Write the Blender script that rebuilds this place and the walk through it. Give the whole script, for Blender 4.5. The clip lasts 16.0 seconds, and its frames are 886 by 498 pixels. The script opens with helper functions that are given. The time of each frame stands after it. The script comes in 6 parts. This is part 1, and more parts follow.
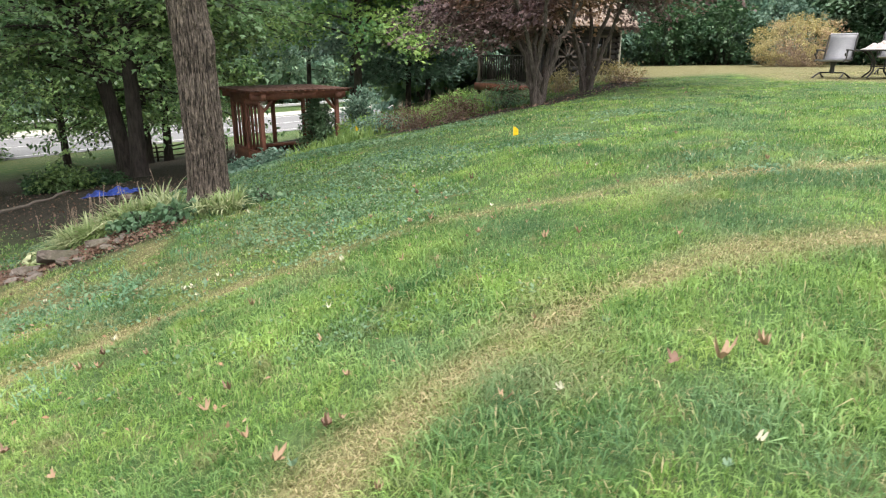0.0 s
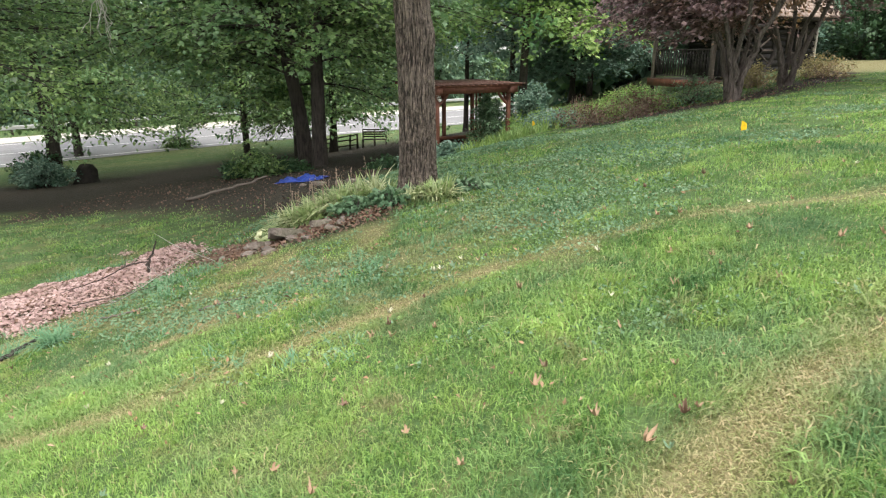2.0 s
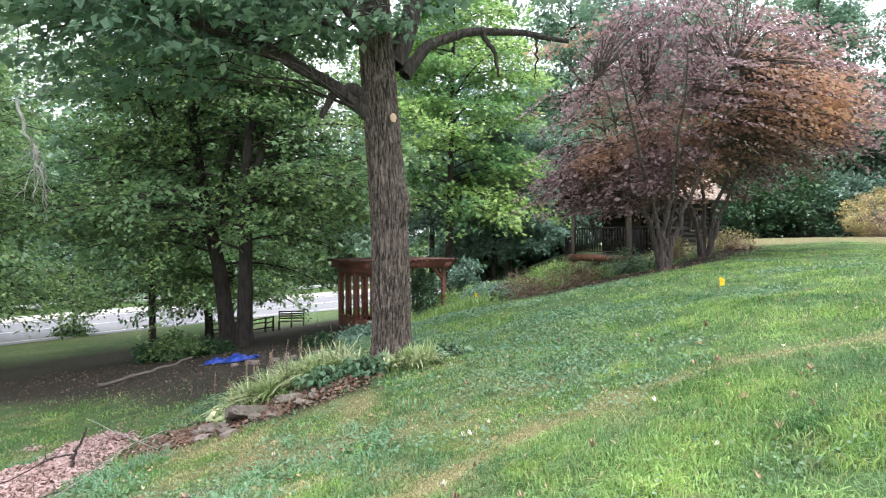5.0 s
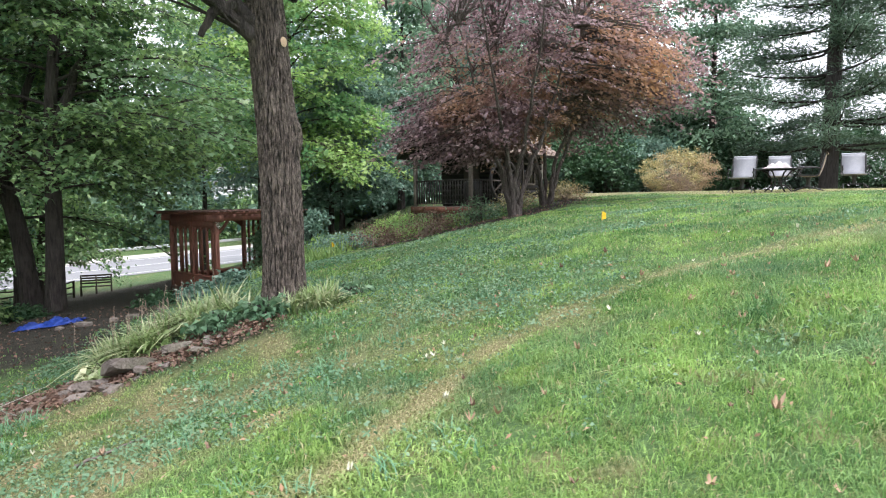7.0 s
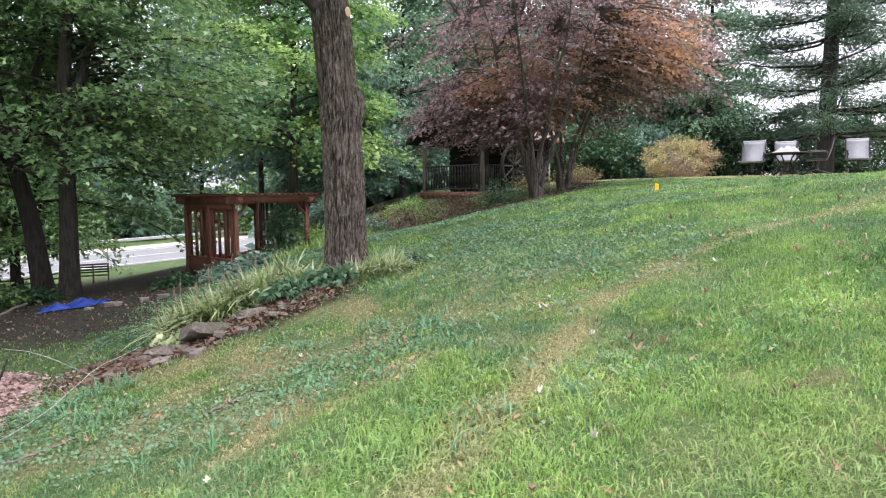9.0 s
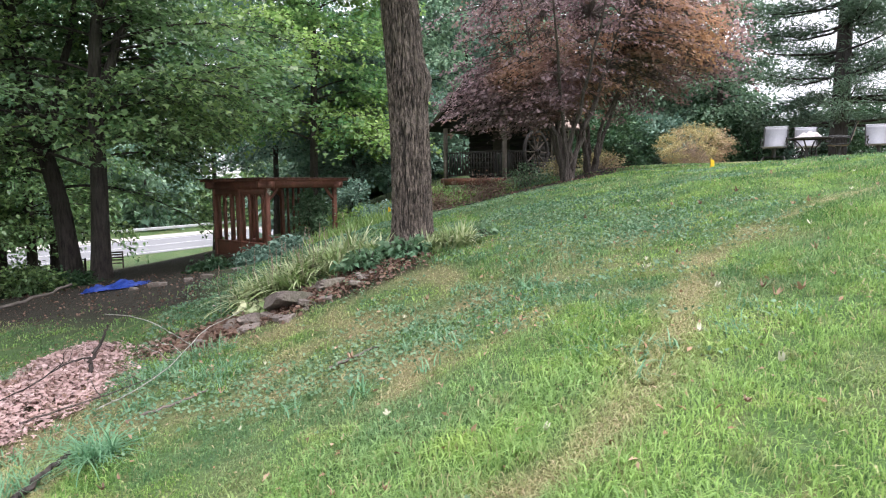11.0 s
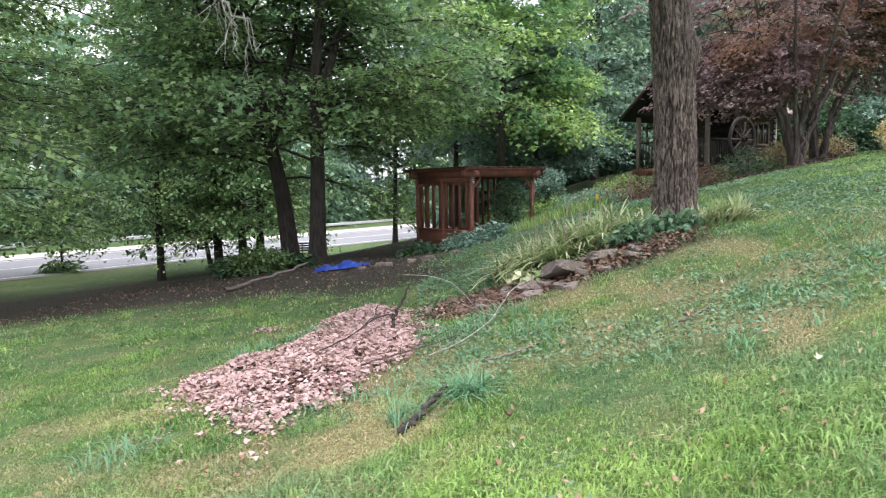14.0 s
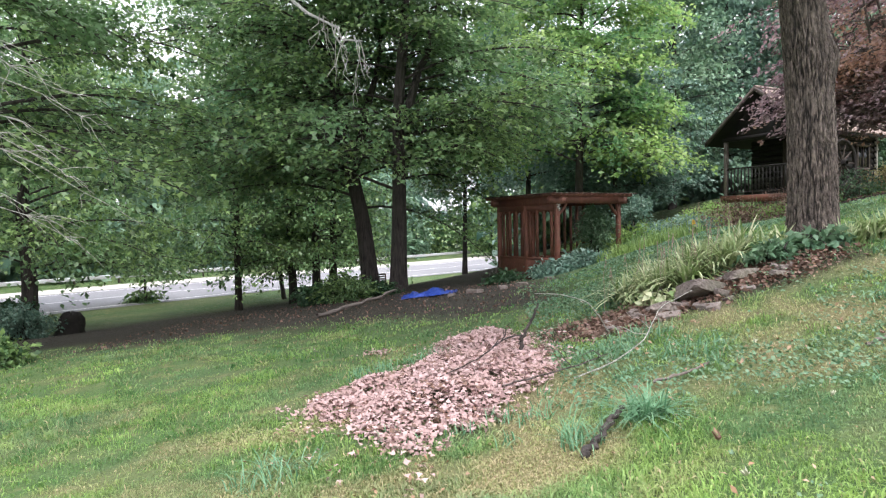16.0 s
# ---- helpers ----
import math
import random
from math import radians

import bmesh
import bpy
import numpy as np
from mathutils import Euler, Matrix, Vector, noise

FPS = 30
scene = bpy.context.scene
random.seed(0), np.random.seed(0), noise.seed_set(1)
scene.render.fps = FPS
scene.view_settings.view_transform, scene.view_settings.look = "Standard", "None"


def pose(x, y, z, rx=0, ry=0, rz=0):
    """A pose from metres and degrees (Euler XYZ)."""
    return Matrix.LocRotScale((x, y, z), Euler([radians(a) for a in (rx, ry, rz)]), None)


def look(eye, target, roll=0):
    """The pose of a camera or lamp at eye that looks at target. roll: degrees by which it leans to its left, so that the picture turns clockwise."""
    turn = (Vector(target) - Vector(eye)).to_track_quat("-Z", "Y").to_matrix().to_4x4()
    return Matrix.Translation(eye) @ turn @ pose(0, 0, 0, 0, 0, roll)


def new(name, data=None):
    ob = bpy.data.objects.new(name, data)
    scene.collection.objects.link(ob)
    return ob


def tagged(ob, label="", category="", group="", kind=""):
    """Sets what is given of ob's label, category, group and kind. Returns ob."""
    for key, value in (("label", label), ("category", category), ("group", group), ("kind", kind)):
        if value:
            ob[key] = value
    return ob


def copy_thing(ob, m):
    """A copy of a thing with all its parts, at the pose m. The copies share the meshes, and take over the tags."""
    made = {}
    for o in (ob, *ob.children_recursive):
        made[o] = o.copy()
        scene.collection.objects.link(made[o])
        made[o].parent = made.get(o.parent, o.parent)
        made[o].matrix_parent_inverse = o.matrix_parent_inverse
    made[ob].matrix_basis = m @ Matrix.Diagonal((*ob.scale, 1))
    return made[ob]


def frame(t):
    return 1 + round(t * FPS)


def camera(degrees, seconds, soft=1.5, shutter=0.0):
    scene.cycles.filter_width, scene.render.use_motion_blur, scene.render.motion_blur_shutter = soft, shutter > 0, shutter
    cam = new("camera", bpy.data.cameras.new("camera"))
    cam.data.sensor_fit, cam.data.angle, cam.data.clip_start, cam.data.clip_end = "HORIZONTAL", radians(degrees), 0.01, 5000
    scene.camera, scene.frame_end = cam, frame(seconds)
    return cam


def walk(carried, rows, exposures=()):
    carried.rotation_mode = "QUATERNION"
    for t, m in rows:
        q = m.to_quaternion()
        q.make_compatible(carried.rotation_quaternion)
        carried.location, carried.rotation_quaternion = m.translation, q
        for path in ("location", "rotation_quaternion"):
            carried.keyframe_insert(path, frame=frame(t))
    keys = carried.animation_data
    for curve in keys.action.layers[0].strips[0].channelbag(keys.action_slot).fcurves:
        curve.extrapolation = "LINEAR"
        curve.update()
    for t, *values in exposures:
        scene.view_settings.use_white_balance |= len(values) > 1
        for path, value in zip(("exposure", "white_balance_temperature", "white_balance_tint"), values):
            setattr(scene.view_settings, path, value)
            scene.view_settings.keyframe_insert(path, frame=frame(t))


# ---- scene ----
cam = camera(69.6, 16.0, soft=1.1, shutter=0.25)
METRES, EYE, TILT, LEAN, TURN = 8.2, 1.5, -17.0, 0.0, 0.0
ROWS = [
    (0.0, 0.0, 0.0, 0.0, 0.0, -0.0, 0.0),
    (0.5, -0.0407, 0.0005, -0.0044, -0.57, -0.64, 0.12),
    (1.0, -0.0733, -0.0091, -0.0004, 1.36, -0.34, -0.42),
    (1.5, -0.1029, -0.0224, -0.0051, 8.43, -0.5, -2.5),
    (2.0, -0.1259, -0.0128, -0.013, 11.74, -0.54, -3.14),
    (2.5, -0.1478, -0.0031, -0.012, 12.59, -0.15, -3.34),
    (3.0, -0.1646, -0.0032, -0.0181, 12.88, 8.39, -3.29),
    (3.2, -0.1730, -0.0005, -0.0195, 12.85, 14.4, -3.25),
    (3.6, -0.1915, 0.0055, -0.0240, 12.1, 16.6, -3.0),
    (5.3, -0.2810, 0.0400, -0.0460, 1.90, 15.75, 0.0),
    (5.5, -0.2933, 0.0432, -0.0493, 1.03, 15.46, 0.22),
    (6.0, -0.3289, 0.0534, -0.0587, -3.95, 15.2, 1.72),
    (6.5, -0.3683, 0.0599, -0.0646, -10.97, 12.62, 3.84),
    (7.0, -0.4092, 0.0741, -0.0727, -12.66, 12.11, 4.38),
    (7.5, -0.4477, 0.0793, -0.0817, -13.25, 12.09, 4.55),
    (8.0, -0.4815, 0.082, -0.0866, -13.71, 11.7, 4.79),
    (8.5, -0.512, 0.0948, -0.0957, -14.08, 11.56, 4.82),
    (11.0, -0.6617, 0.1123, -0.1308, -14.55, 10.75, 5.0),
    (11.5, -0.6912, 0.1253, -0.1391, -14.43, 10.67, 5.06),
    (12.0, -0.7266, 0.134, -0.144, -14.11, 10.64, 5.01),
    (12.5, -0.7579, 0.1359, -0.1478, -13.49, 10.6, 4.79),
    (13.0, -0.7857, 0.1458, -0.1539, -9.09, 10.94, 3.53),
    (13.5, -0.8157, 0.1471, -0.1594, -3.7, 11.47, 1.9),
    (14.0, -0.8447, 0.1466, -0.165, -1.72, 11.58, 1.36),
    (14.5, -0.8695, 0.1554, -0.1708, 0.69, 11.57, 0.72),
    (15.0, -0.8935, 0.1661, -0.1706, 2.32, 11.91, 0.26),
    (15.5, -0.9192, 0.1725, -0.1776, 2.99, 12.3, 0.03),
    (16.0, -0.9368, 0.1866, -0.1775, 3.36, 14.73, 0.16),
]
walk(cam, [(t, pose(0, 0, EYE, TILT, LEAN, TURN) @ pose(METRES * x, METRES * y, METRES * z, 90 + pitch, roll, yaw)) for t, x, y, z, yaw, pitch, roll in ROWS],
     exposures=[(0, 1.12, 6930, 11), (2.5, 1.07, 6930, 11), (3.6, 1.22, 6500, 14), (5.5, 1.32, 6300, 14), (7, 1.17, 6300, 14), (8.5, 1.12, 6360, 17), (11, 1.12, 6360, 17), (13, 1.15, 6360, 17), (16, 1.24, 6360, 17)])


# ---- light: bright overcast sky, a wide soft sun high behind the walker's shoulder ----
world = bpy.data.worlds.new("overcast_sky")
scene.world = world
world.use_nodes = True
wn, wl = world.node_tree.nodes, world.node_tree.links
sky = wn.new("ShaderNodeTexSky")
sky.sky_type, sky.sun_disc = "NISHITA", False
sky.sun_elevation, sky.sun_rotation = radians(67), radians(146)
cloud_noise = wn.new("ShaderNodeTexNoise")
cloud_noise.inputs["Scale"].default_value = 2.5
cloud_noise.inputs["Detail"].default_value = 6
cloud_ramp = wn.new("ShaderNodeMapRange")
cloud_ramp.inputs["From Min"].default_value, cloud_ramp.inputs["From Max"].default_value = 0.3, 0.7
cloud_ramp.inputs["To Min"].default_value, cloud_ramp.inputs["To Max"].default_value = 0.72, 0.98
cloud_mix = wn.new("ShaderNodeMix")
cloud_mix.data_type = "RGBA"
cloud_mix.inputs[7].default_value = (10.5, 10.8, 11.2, 1)
wl.new(cloud_noise.outputs["Fac"], cloud_ramp.inputs["Value"])
wl.new(cloud_ramp.outputs["Result"], cloud_mix.inputs[0])
wl.new(sky.outputs["Color"], cloud_mix.inputs[6])
sky_way = wn.new("ShaderNodeTexCoord")
sky_split = wn.new("ShaderNodeSeparateXYZ")
sky_rise = wn.new("ShaderNodeMapRange")
sky_rise.inputs["From Min"].default_value, sky_rise.inputs["From Max"].default_value = 0.0, 1.0
sky_rise.inputs["To Min"].default_value, sky_rise.inputs["To Max"].default_value = 0.45, 1.5
sky_scale = wn.new("ShaderNodeVectorMath")
sky_scale.operation = "SCALE"
wl.new(sky_way.outputs["Generated"], sky_split.inputs["Vector"])
wl.new(sky_split.outputs["Z"], sky_rise.inputs["Value"])
wl.new(cloud_mix.outputs[2], sky_scale.inputs[0])
wl.new(sky_rise.outputs["Result"], sky_scale.inputs["Scale"])
wl.new(sky_scale.outputs["Vector"], wn["Background"].inputs["Color"])
wn["Background"].inputs["Strength"].default_value = 0.13
sun = new("sun", bpy.data.lights.new("sun", "SUN"))
sun.data.energy, sun.data.angle, sun.data.color = 1.5, radians(30), (1.0, 0.96, 0.88)
sun.matrix_world = look((3, -4.5, 13), (0, 0, 0))


# ---- materials ----
def mat(name):
    m = bpy.data.materials.new(name)
    m.use_nodes = True
    t = m.node_tree
    return m, t.nodes, t.links, t.nodes["Principled BSDF"]


def mixed(n, l, fac, a, b):
    """A colour mix node; fac, a and b are sockets or values."""
    x = n.new("ShaderNodeMix")
    x.data_type = "RGBA"
    for value, socket in ((fac, x.inputs[0]), (a, x.inputs[6]), (b, x.inputs[7])):
        if isinstance(value, (int, float)):
            socket.default_value = value
        elif isinstance(value, tuple):
            socket.default_value = (*value, 1)
        else:
            l.new(value, socket)
    return x.outputs[2]


def grain(n, l, scale, detail=4, stretch=(1, 1, 1), lo=0.35, hi=0.65, coords="Object"):
    """Noise between 0 and 1, at a scale per metre."""
    c = n.new("ShaderNodeTexCoord")
    p = n.new("ShaderNodeMapping")
    p.inputs["Scale"].default_value = stretch
    x = n.new("ShaderNodeTexNoise")
    x.inputs["Scale"].default_value, x.inputs["Detail"].default_value = scale, detail
    r = n.new("ShaderNodeMapRange")
    r.inputs["From Min"].default_value, r.inputs["From Max"].default_value = lo, hi
    l.new(c.outputs[coords], p.inputs["Vector"])
    l.new(p.outputs["Vector"], x.inputs["Vector"])
    l.new(x.outputs["Fac"], r.inputs["Value"])
    return r.outputs["Result"]


def bump(n, l, b, height, strength, distance=0.02):
    x = n.new("ShaderNodeBump")
    x.inputs["Strength"].default_value, x.inputs["Distance"].default_value = strength, distance
    l.new(height, x.inputs["Height"])
    l.new(x.outputs["Normal"], b.inputs["Normal"])


def surface(name, a, b, scale=8, rough=0.8, stretch=(1, 1, 1), metal=0.0, relief=0.3, fine=60, dirt=None, vary=0.12):
    """Two colours mixed by a coarse and a fine noise, with relief and a small change from object to object."""
    m, n, l, p = mat(name)
    coarse, small = grain(n, l, scale, 5, stretch), grain(n, l, fine, 3, stretch)
    c = mixed(n, l, coarse, a, b)
    c = mixed(n, l, small, c, mixed(n, l, 0.5, a, tuple(v * 0.55 for v in b)))
    if dirt:
        c = mixed(n, l, grain(n, l, scale * 0.35, 3, lo=0.5, hi=0.75), c, dirt)
    info = n.new("ShaderNodeObjectInfo")
    hsv = n.new("ShaderNodeHueSaturation")
    r = n.new("ShaderNodeMapRange")
    r.inputs["To Min"].default_value, r.inputs["To Max"].default_value = 1 - vary, 1 + vary
    l.new(info.outputs["Random"], r.inputs["Value"])
    l.new(r.outputs["Result"], hsv.inputs["Value"])
    l.new(c, hsv.inputs["Color"])
    l.new(hsv.outputs["Color"], p.inputs["Base Color"])
    p.inputs["Roughness"].default_value, p.inputs["Metallic"].default_value = rough, metal
    if relief:
        bump(n, l, p, small, relief)
    return m


def leaf_material(name, a, b, c, through_light=0.35, rough=0.5, patch=0.6):
    """Leaves: each one its own shade, larger patches lighter or darker, some light coming through."""
    m, n, l, p = mat(name)
    geo = n.new("ShaderNodeNewGeometry")
    col = mixed(n, l, geo.outputs["Random Per Island"], a, b)
    col = mixed(n, l, grain(n, l, patch, 2, lo=0.45, hi=0.62), col, c)
    l.new(col, p.inputs["Base Color"])
    p.inputs["Roughness"].default_value = rough
    t = n.new("ShaderNodeBsdfTranslucent")
    l.new(col, t.inputs["Color"])
    x = n.new("ShaderNodeMixShader")
    x.inputs["Fac"].default_value = through_light
    l.new(p.outputs["BSDF"], x.inputs[1])
    l.new(t.outputs["BSDF"], x.inputs[2])
    l.new(x.outputs["Shader"], n["Material Output"].inputs["Surface"])
    return m


def bark_material(name, a, b, scale=1.0, furrows=False):
    m, n, l, p = mat(name)
    ridges = grain(n, l, 16 * scale, 5, (1, 1, 0.34 if furrows else 0.16), 0.38, 0.6)
    fine = grain(n, l, 60 * scale, 3, (1, 1, 0.3))
    c = mixed(n, l, ridges, a, b)
    c = mixed(n, l, fine, c, mixed(n, l, 0.5, a, b))
    c = mixed(n, l, grain(n, l, 1.3, 3, lo=0.5, hi=0.8), c, tuple(0.8 * v + 0.02 for v in b))
    # bark goes to its darker colour where the furrow attribute is high
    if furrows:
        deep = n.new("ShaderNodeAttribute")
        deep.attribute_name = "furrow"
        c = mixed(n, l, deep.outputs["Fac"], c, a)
    l.new(c, p.inputs["Base Color"])
    p.inputs["Roughness"].default_value = 0.95
    bump(n, l, p, ridges, 1.0, 0.03)
    return m


def grass_material(name, blade):
    """Turf: fresh and dull greens in patches, straw where the attribute dry is high, shade-darkened soil where soil is
    high.
    """
    m, n, l, p = mat(name)
    dry = n.new("ShaderNodeAttribute")
    dry.attribute_name = "dry"
    if blade:
        geo = n.new("ShaderNodeNewGeometry")
        tone = n.new("ShaderNodeAttribute")
        tone.attribute_name = "tone"
        col = mixed(n, l, tone.outputs["Fac"], (0.055, 0.16, 0.045), (0.37, 0.55, 0.16))
        dull = mixed(n, l, tone.outputs["Fac"], (0.065, 0.155, 0.07), (0.24, 0.38, 0.17))
        col = mixed(n, l, grain(n, l, 0.55, 3, lo=0.42, hi=0.6), col, dull)
        col = mixed(n, l, grain(n, l, 1.9, 4, lo=0.52, hi=0.70), col, mixed(n, l, tone.outputs["Fac"], (0.14, 0.27, 0.055), (0.37, 0.51, 0.15)))
        col = mixed(n, l, grain(n, l, 3.4, 4, lo=0.60, hi=0.74), col, (0.24, 0.25, 0.12))
        col = mixed(n, l, dry.outputs["Fac"], col, mixed(n, l, geo.outputs["Random Per Island"], (0.27, 0.29, 0.12), (0.56, 0.46, 0.29)))
    else:
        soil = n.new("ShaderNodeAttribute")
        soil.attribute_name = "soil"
        col = mixed(n, l, grain(n, l, 0.55, 3, lo=0.42, hi=0.6), (0.055, 0.11, 0.034), (0.046, 0.095, 0.038))
        col = mixed(n, l, grain(n, l, 34, 5), col, (0.10, 0.165, 0.052))
        col = mixed(n, l, grain(n, l, 3.1, 4, lo=0.55, hi=0.7), col, (0.17, 0.18, 0.075))
        col = mixed(n, l, dry.outputs["Fac"], col, mixed(n, l, grain(n, l, 40, 4), (0.15, 0.145, 0.06), (0.27, 0.23, 0.125)))
        # bare soil, its colour taken near black for the shade under the trees
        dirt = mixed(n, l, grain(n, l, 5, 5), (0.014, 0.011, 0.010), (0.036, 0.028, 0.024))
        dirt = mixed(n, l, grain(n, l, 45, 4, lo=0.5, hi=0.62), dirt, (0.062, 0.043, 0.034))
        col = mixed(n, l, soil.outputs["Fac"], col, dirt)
        bump(n, l, p, grain(n, l, 30, 5), 0.7, 0.05)
    l.new(col, p.inputs["Base Color"])
    p.inputs["Roughness"].default_value = 0.6 if blade else 0.9
    p.inputs["Specular IOR Level"].default_value = 0.3
    if blade:
        t = n.new("ShaderNodeBsdfTranslucent")
        l.new(col, t.inputs["Color"])
        x = n.new("ShaderNodeMixShader")
        x.inputs["Fac"].default_value = 0.4
        l.new(p.outputs["BSDF"], x.inputs[1])
        l.new(t.outputs["BSDF"], x.inputs[2])
        l.new(x.outputs["Shader"], n["Material Output"].inputs["Surface"])
    return m


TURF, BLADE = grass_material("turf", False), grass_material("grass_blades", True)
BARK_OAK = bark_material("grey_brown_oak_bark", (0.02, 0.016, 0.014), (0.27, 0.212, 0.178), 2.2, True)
# dark bark, lowered further for the shade the trunks stand in
BARK_DARK = bark_material("shaded_dark_maple_bark", (0.019, 0.016, 0.015), (0.085, 0.068, 0.061))
# pine bark near black, with the shade below the boughs in its colour
BARK_PINE = bark_material("shaded_pine_bark", (0.012, 0.011, 0.011), (0.05, 0.042, 0.038))
BARK_GREY = bark_material("smooth_grey_brown_bark", (0.06, 0.047, 0.042), (0.16, 0.13, 0.115), 2.0)
BARK_PALE = bark_material("pale_dead_twig_bark", (0.34, 0.33, 0.30), (0.58, 0.56, 0.51), 3.0)
LEAF_OAK = leaf_material("oak_leaves", (0.08, 0.165, 0.10), (0.27, 0.39, 0.24), (0.13, 0.235, 0.155), 0.45)
LEAF_MAPLE = leaf_material("green_maple_leaves", (0.03, 0.082, 0.036), (0.29, 0.43, 0.15), (0.17, 0.30, 0.135), 0.45, 0.38, 0.35)
LEAF_LIME = leaf_material("yellow_green_maple_leaves", (0.17, 0.33, 0.08), (0.46, 0.62, 0.22), (0.14, 0.30, 0.13), 0.58, 0.45, 0.4)
# lighter copy of the maple leaves, for boughs coloured as catching the light
LEAF_LIT = leaf_material("lit_green_maple_leaves", (0.10, 0.22, 0.08), (0.34, 0.50, 0.21), (0.13, 0.26, 0.13), 0.5, 0.4, 0.4)
LEAF_BLUE = leaf_material("blue_green_dogwood_leaves", (0.09, 0.19, 0.14), (0.28, 0.40, 0.32), (0.14, 0.25, 0.19))
LEAF_DARK = leaf_material("dark_green_leaves", (0.022, 0.065, 0.03), (0.09, 0.175, 0.075), (0.045, 0.11, 0.055))
LEAF_FAR = leaf_material("distant_green_leaves", (0.10, 0.20, 0.12), (0.29, 0.42, 0.27), (0.16, 0.28, 0.20), 0.4, 0.5, 0.2)
LEAF_PURPLE = leaf_material("purple_bronze_maple_leaves", (0.10, 0.064, 0.072), (0.42, 0.295, 0.31), (0.50, 0.30, 0.17), 0.55, 0.45, 0.25)
NEEDLES = leaf_material("pine_needles", (0.045, 0.095, 0.06), (0.17, 0.25, 0.17), (0.11, 0.18, 0.12), 0.3)
LEAF_IRIS = leaf_material("striped_yellow_green_blades", (0.14, 0.23, 0.07), (0.70, 0.70, 0.46), (0.26, 0.36, 0.13), 0.3, 0.45, 2.0)
LEAF_BLUEGRASS = leaf_material("blue_green_blades", (0.10, 0.24, 0.13), (0.20, 0.36, 0.20), (0.13, 0.28, 0.14), 0.3)
LEAF_WEED = leaf_material("clover_and_ivy_leaves", (0.09, 0.19, 0.095), (0.21, 0.32, 0.185), (0.12, 0.235, 0.135), 0.3)
LEAF_DEAD = leaf_material("dry_pinkish_tan_leaves", (0.32, 0.205, 0.19), (0.62, 0.455, 0.435), (0.45, 0.305, 0.28), 0.15, 0.7, 3.0)
LEAF_FALLEN = leaf_material("fallen_tan_leaves", (0.24, 0.145, 0.09), (0.44, 0.31, 0.21), (0.33, 0.19, 0.11), 0.15, 0.7, 3.0)
LEAF_PALE = leaf_material("bleached_leaves", (0.42, 0.42, 0.30), (0.56, 0.54, 0.42), (0.38, 0.42, 0.26), 0.2, 0.7, 3.0)
LEAF_RUST = leaf_material("dry_rust_brown_leaves", (0.10, 0.058, 0.042), (0.27, 0.16, 0.115), (0.19, 0.12, 0.09), 0.15, 0.7, 3.0)
LEAF_TAN_BUSH = leaf_material("yellowing_bush_leaves", (0.32, 0.29, 0.11), (0.55, 0.47, 0.24), (0.42, 0.30, 0.20), 0.3)
TWIG_TAN = surface("tan_twigs", (0.30, 0.22, 0.17), (0.42, 0.32, 0.26), 6, 0.9)
REDWOOD = surface("red_brown_stained_wood", (0.155, 0.055, 0.036), (0.245, 0.09, 0.055), 5, 0.65, (1, 1, 0.2), dirt=(0.11, 0.05, 0.035))
REDWOOD_DARK = surface("dark_stained_roof_boards", (0.075, 0.035, 0.028), (0.13, 0.06, 0.045), 5, 0.8)
# dark-brown logs, taken near black for the foliage's shade on the cabin
LOGWOOD = surface("shaded_dark_brown_logs", (0.008, 0.007, 0.006), (0.020, 0.015, 0.013), 4, 0.75, (0.3, 0.3, 1))
GREYWOOD = surface("weathered_grey_wood", (0.11, 0.09, 0.078), (0.20, 0.165, 0.14), 5, 0.85, (0.3, 0.3, 1))
RAILWOOD = surface("black_brown_railing_wood", (0.030, 0.027, 0.025), (0.065, 0.056, 0.05), 5, 0.7, (1, 1, 0.3))
DARKWOOD = surface("old_dark_fence_wood", (0.055, 0.043, 0.036), (0.12, 0.095, 0.08), 5, 0.9)
SHINGLE = surface("brown_roof_shingles", (0.19, 0.14, 0.115), (0.29, 0.22, 0.185), 6, 0.9, vary=0.2)
IRON = surface("black_painted_iron", (0.018, 0.018, 0.019), (0.035, 0.034, 0.034), 12, 0.45, metal=0.0, relief=0.1)
SLING = surface("white_sling_fabric", (0.31, 0.31, 0.345), (0.37, 0.37, 0.40), 10, 0.8, relief=0.15, fine=200)
SLING_TAN = surface("tan_sling_fabric", (0.30, 0.235, 0.19), (0.38, 0.30, 0.25), 10, 0.8, relief=0.15, fine=200)
CLOTH = surface("grey_folded_cover", (0.33, 0.29, 0.28), (0.52, 0.48, 0.47), 9, 0.8)
STONE = surface("grey_brown_fieldstone", (0.16, 0.13, 0.115), (0.30, 0.245, 0.215), 5, 0.9, relief=0.6, fine=30, dirt=(0.12, 0.12, 0.075), vary=0.25)
TARP = surface("blue_tarpaulin", (0.014, 0.04, 0.26), (0.028, 0.075, 0.38), 6, 0.4, relief=0.2)
YELLOW = surface("yellow_flag_plastic", (0.85, 0.55, 0.02), (0.92, 0.64, 0.03), 5, 0.5, relief=0)
WIRE = surface("flag_wire", (0.30, 0.30, 0.29), (0.42, 0.42, 0.40), 5, 0.4, metal=0.8, relief=0)
ASPHALT = surface("sun_bleached_asphalt", (0.21, 0.21, 0.222), (0.27, 0.27, 0.28), 0.7, 0.85, fine=40, dirt=(0.19, 0.19, 0.20))
SHOULDER = surface("pale_gravel_shoulder", (0.36, 0.34, 0.31), (0.46, 0.44, 0.40), 1.2, 0.9)
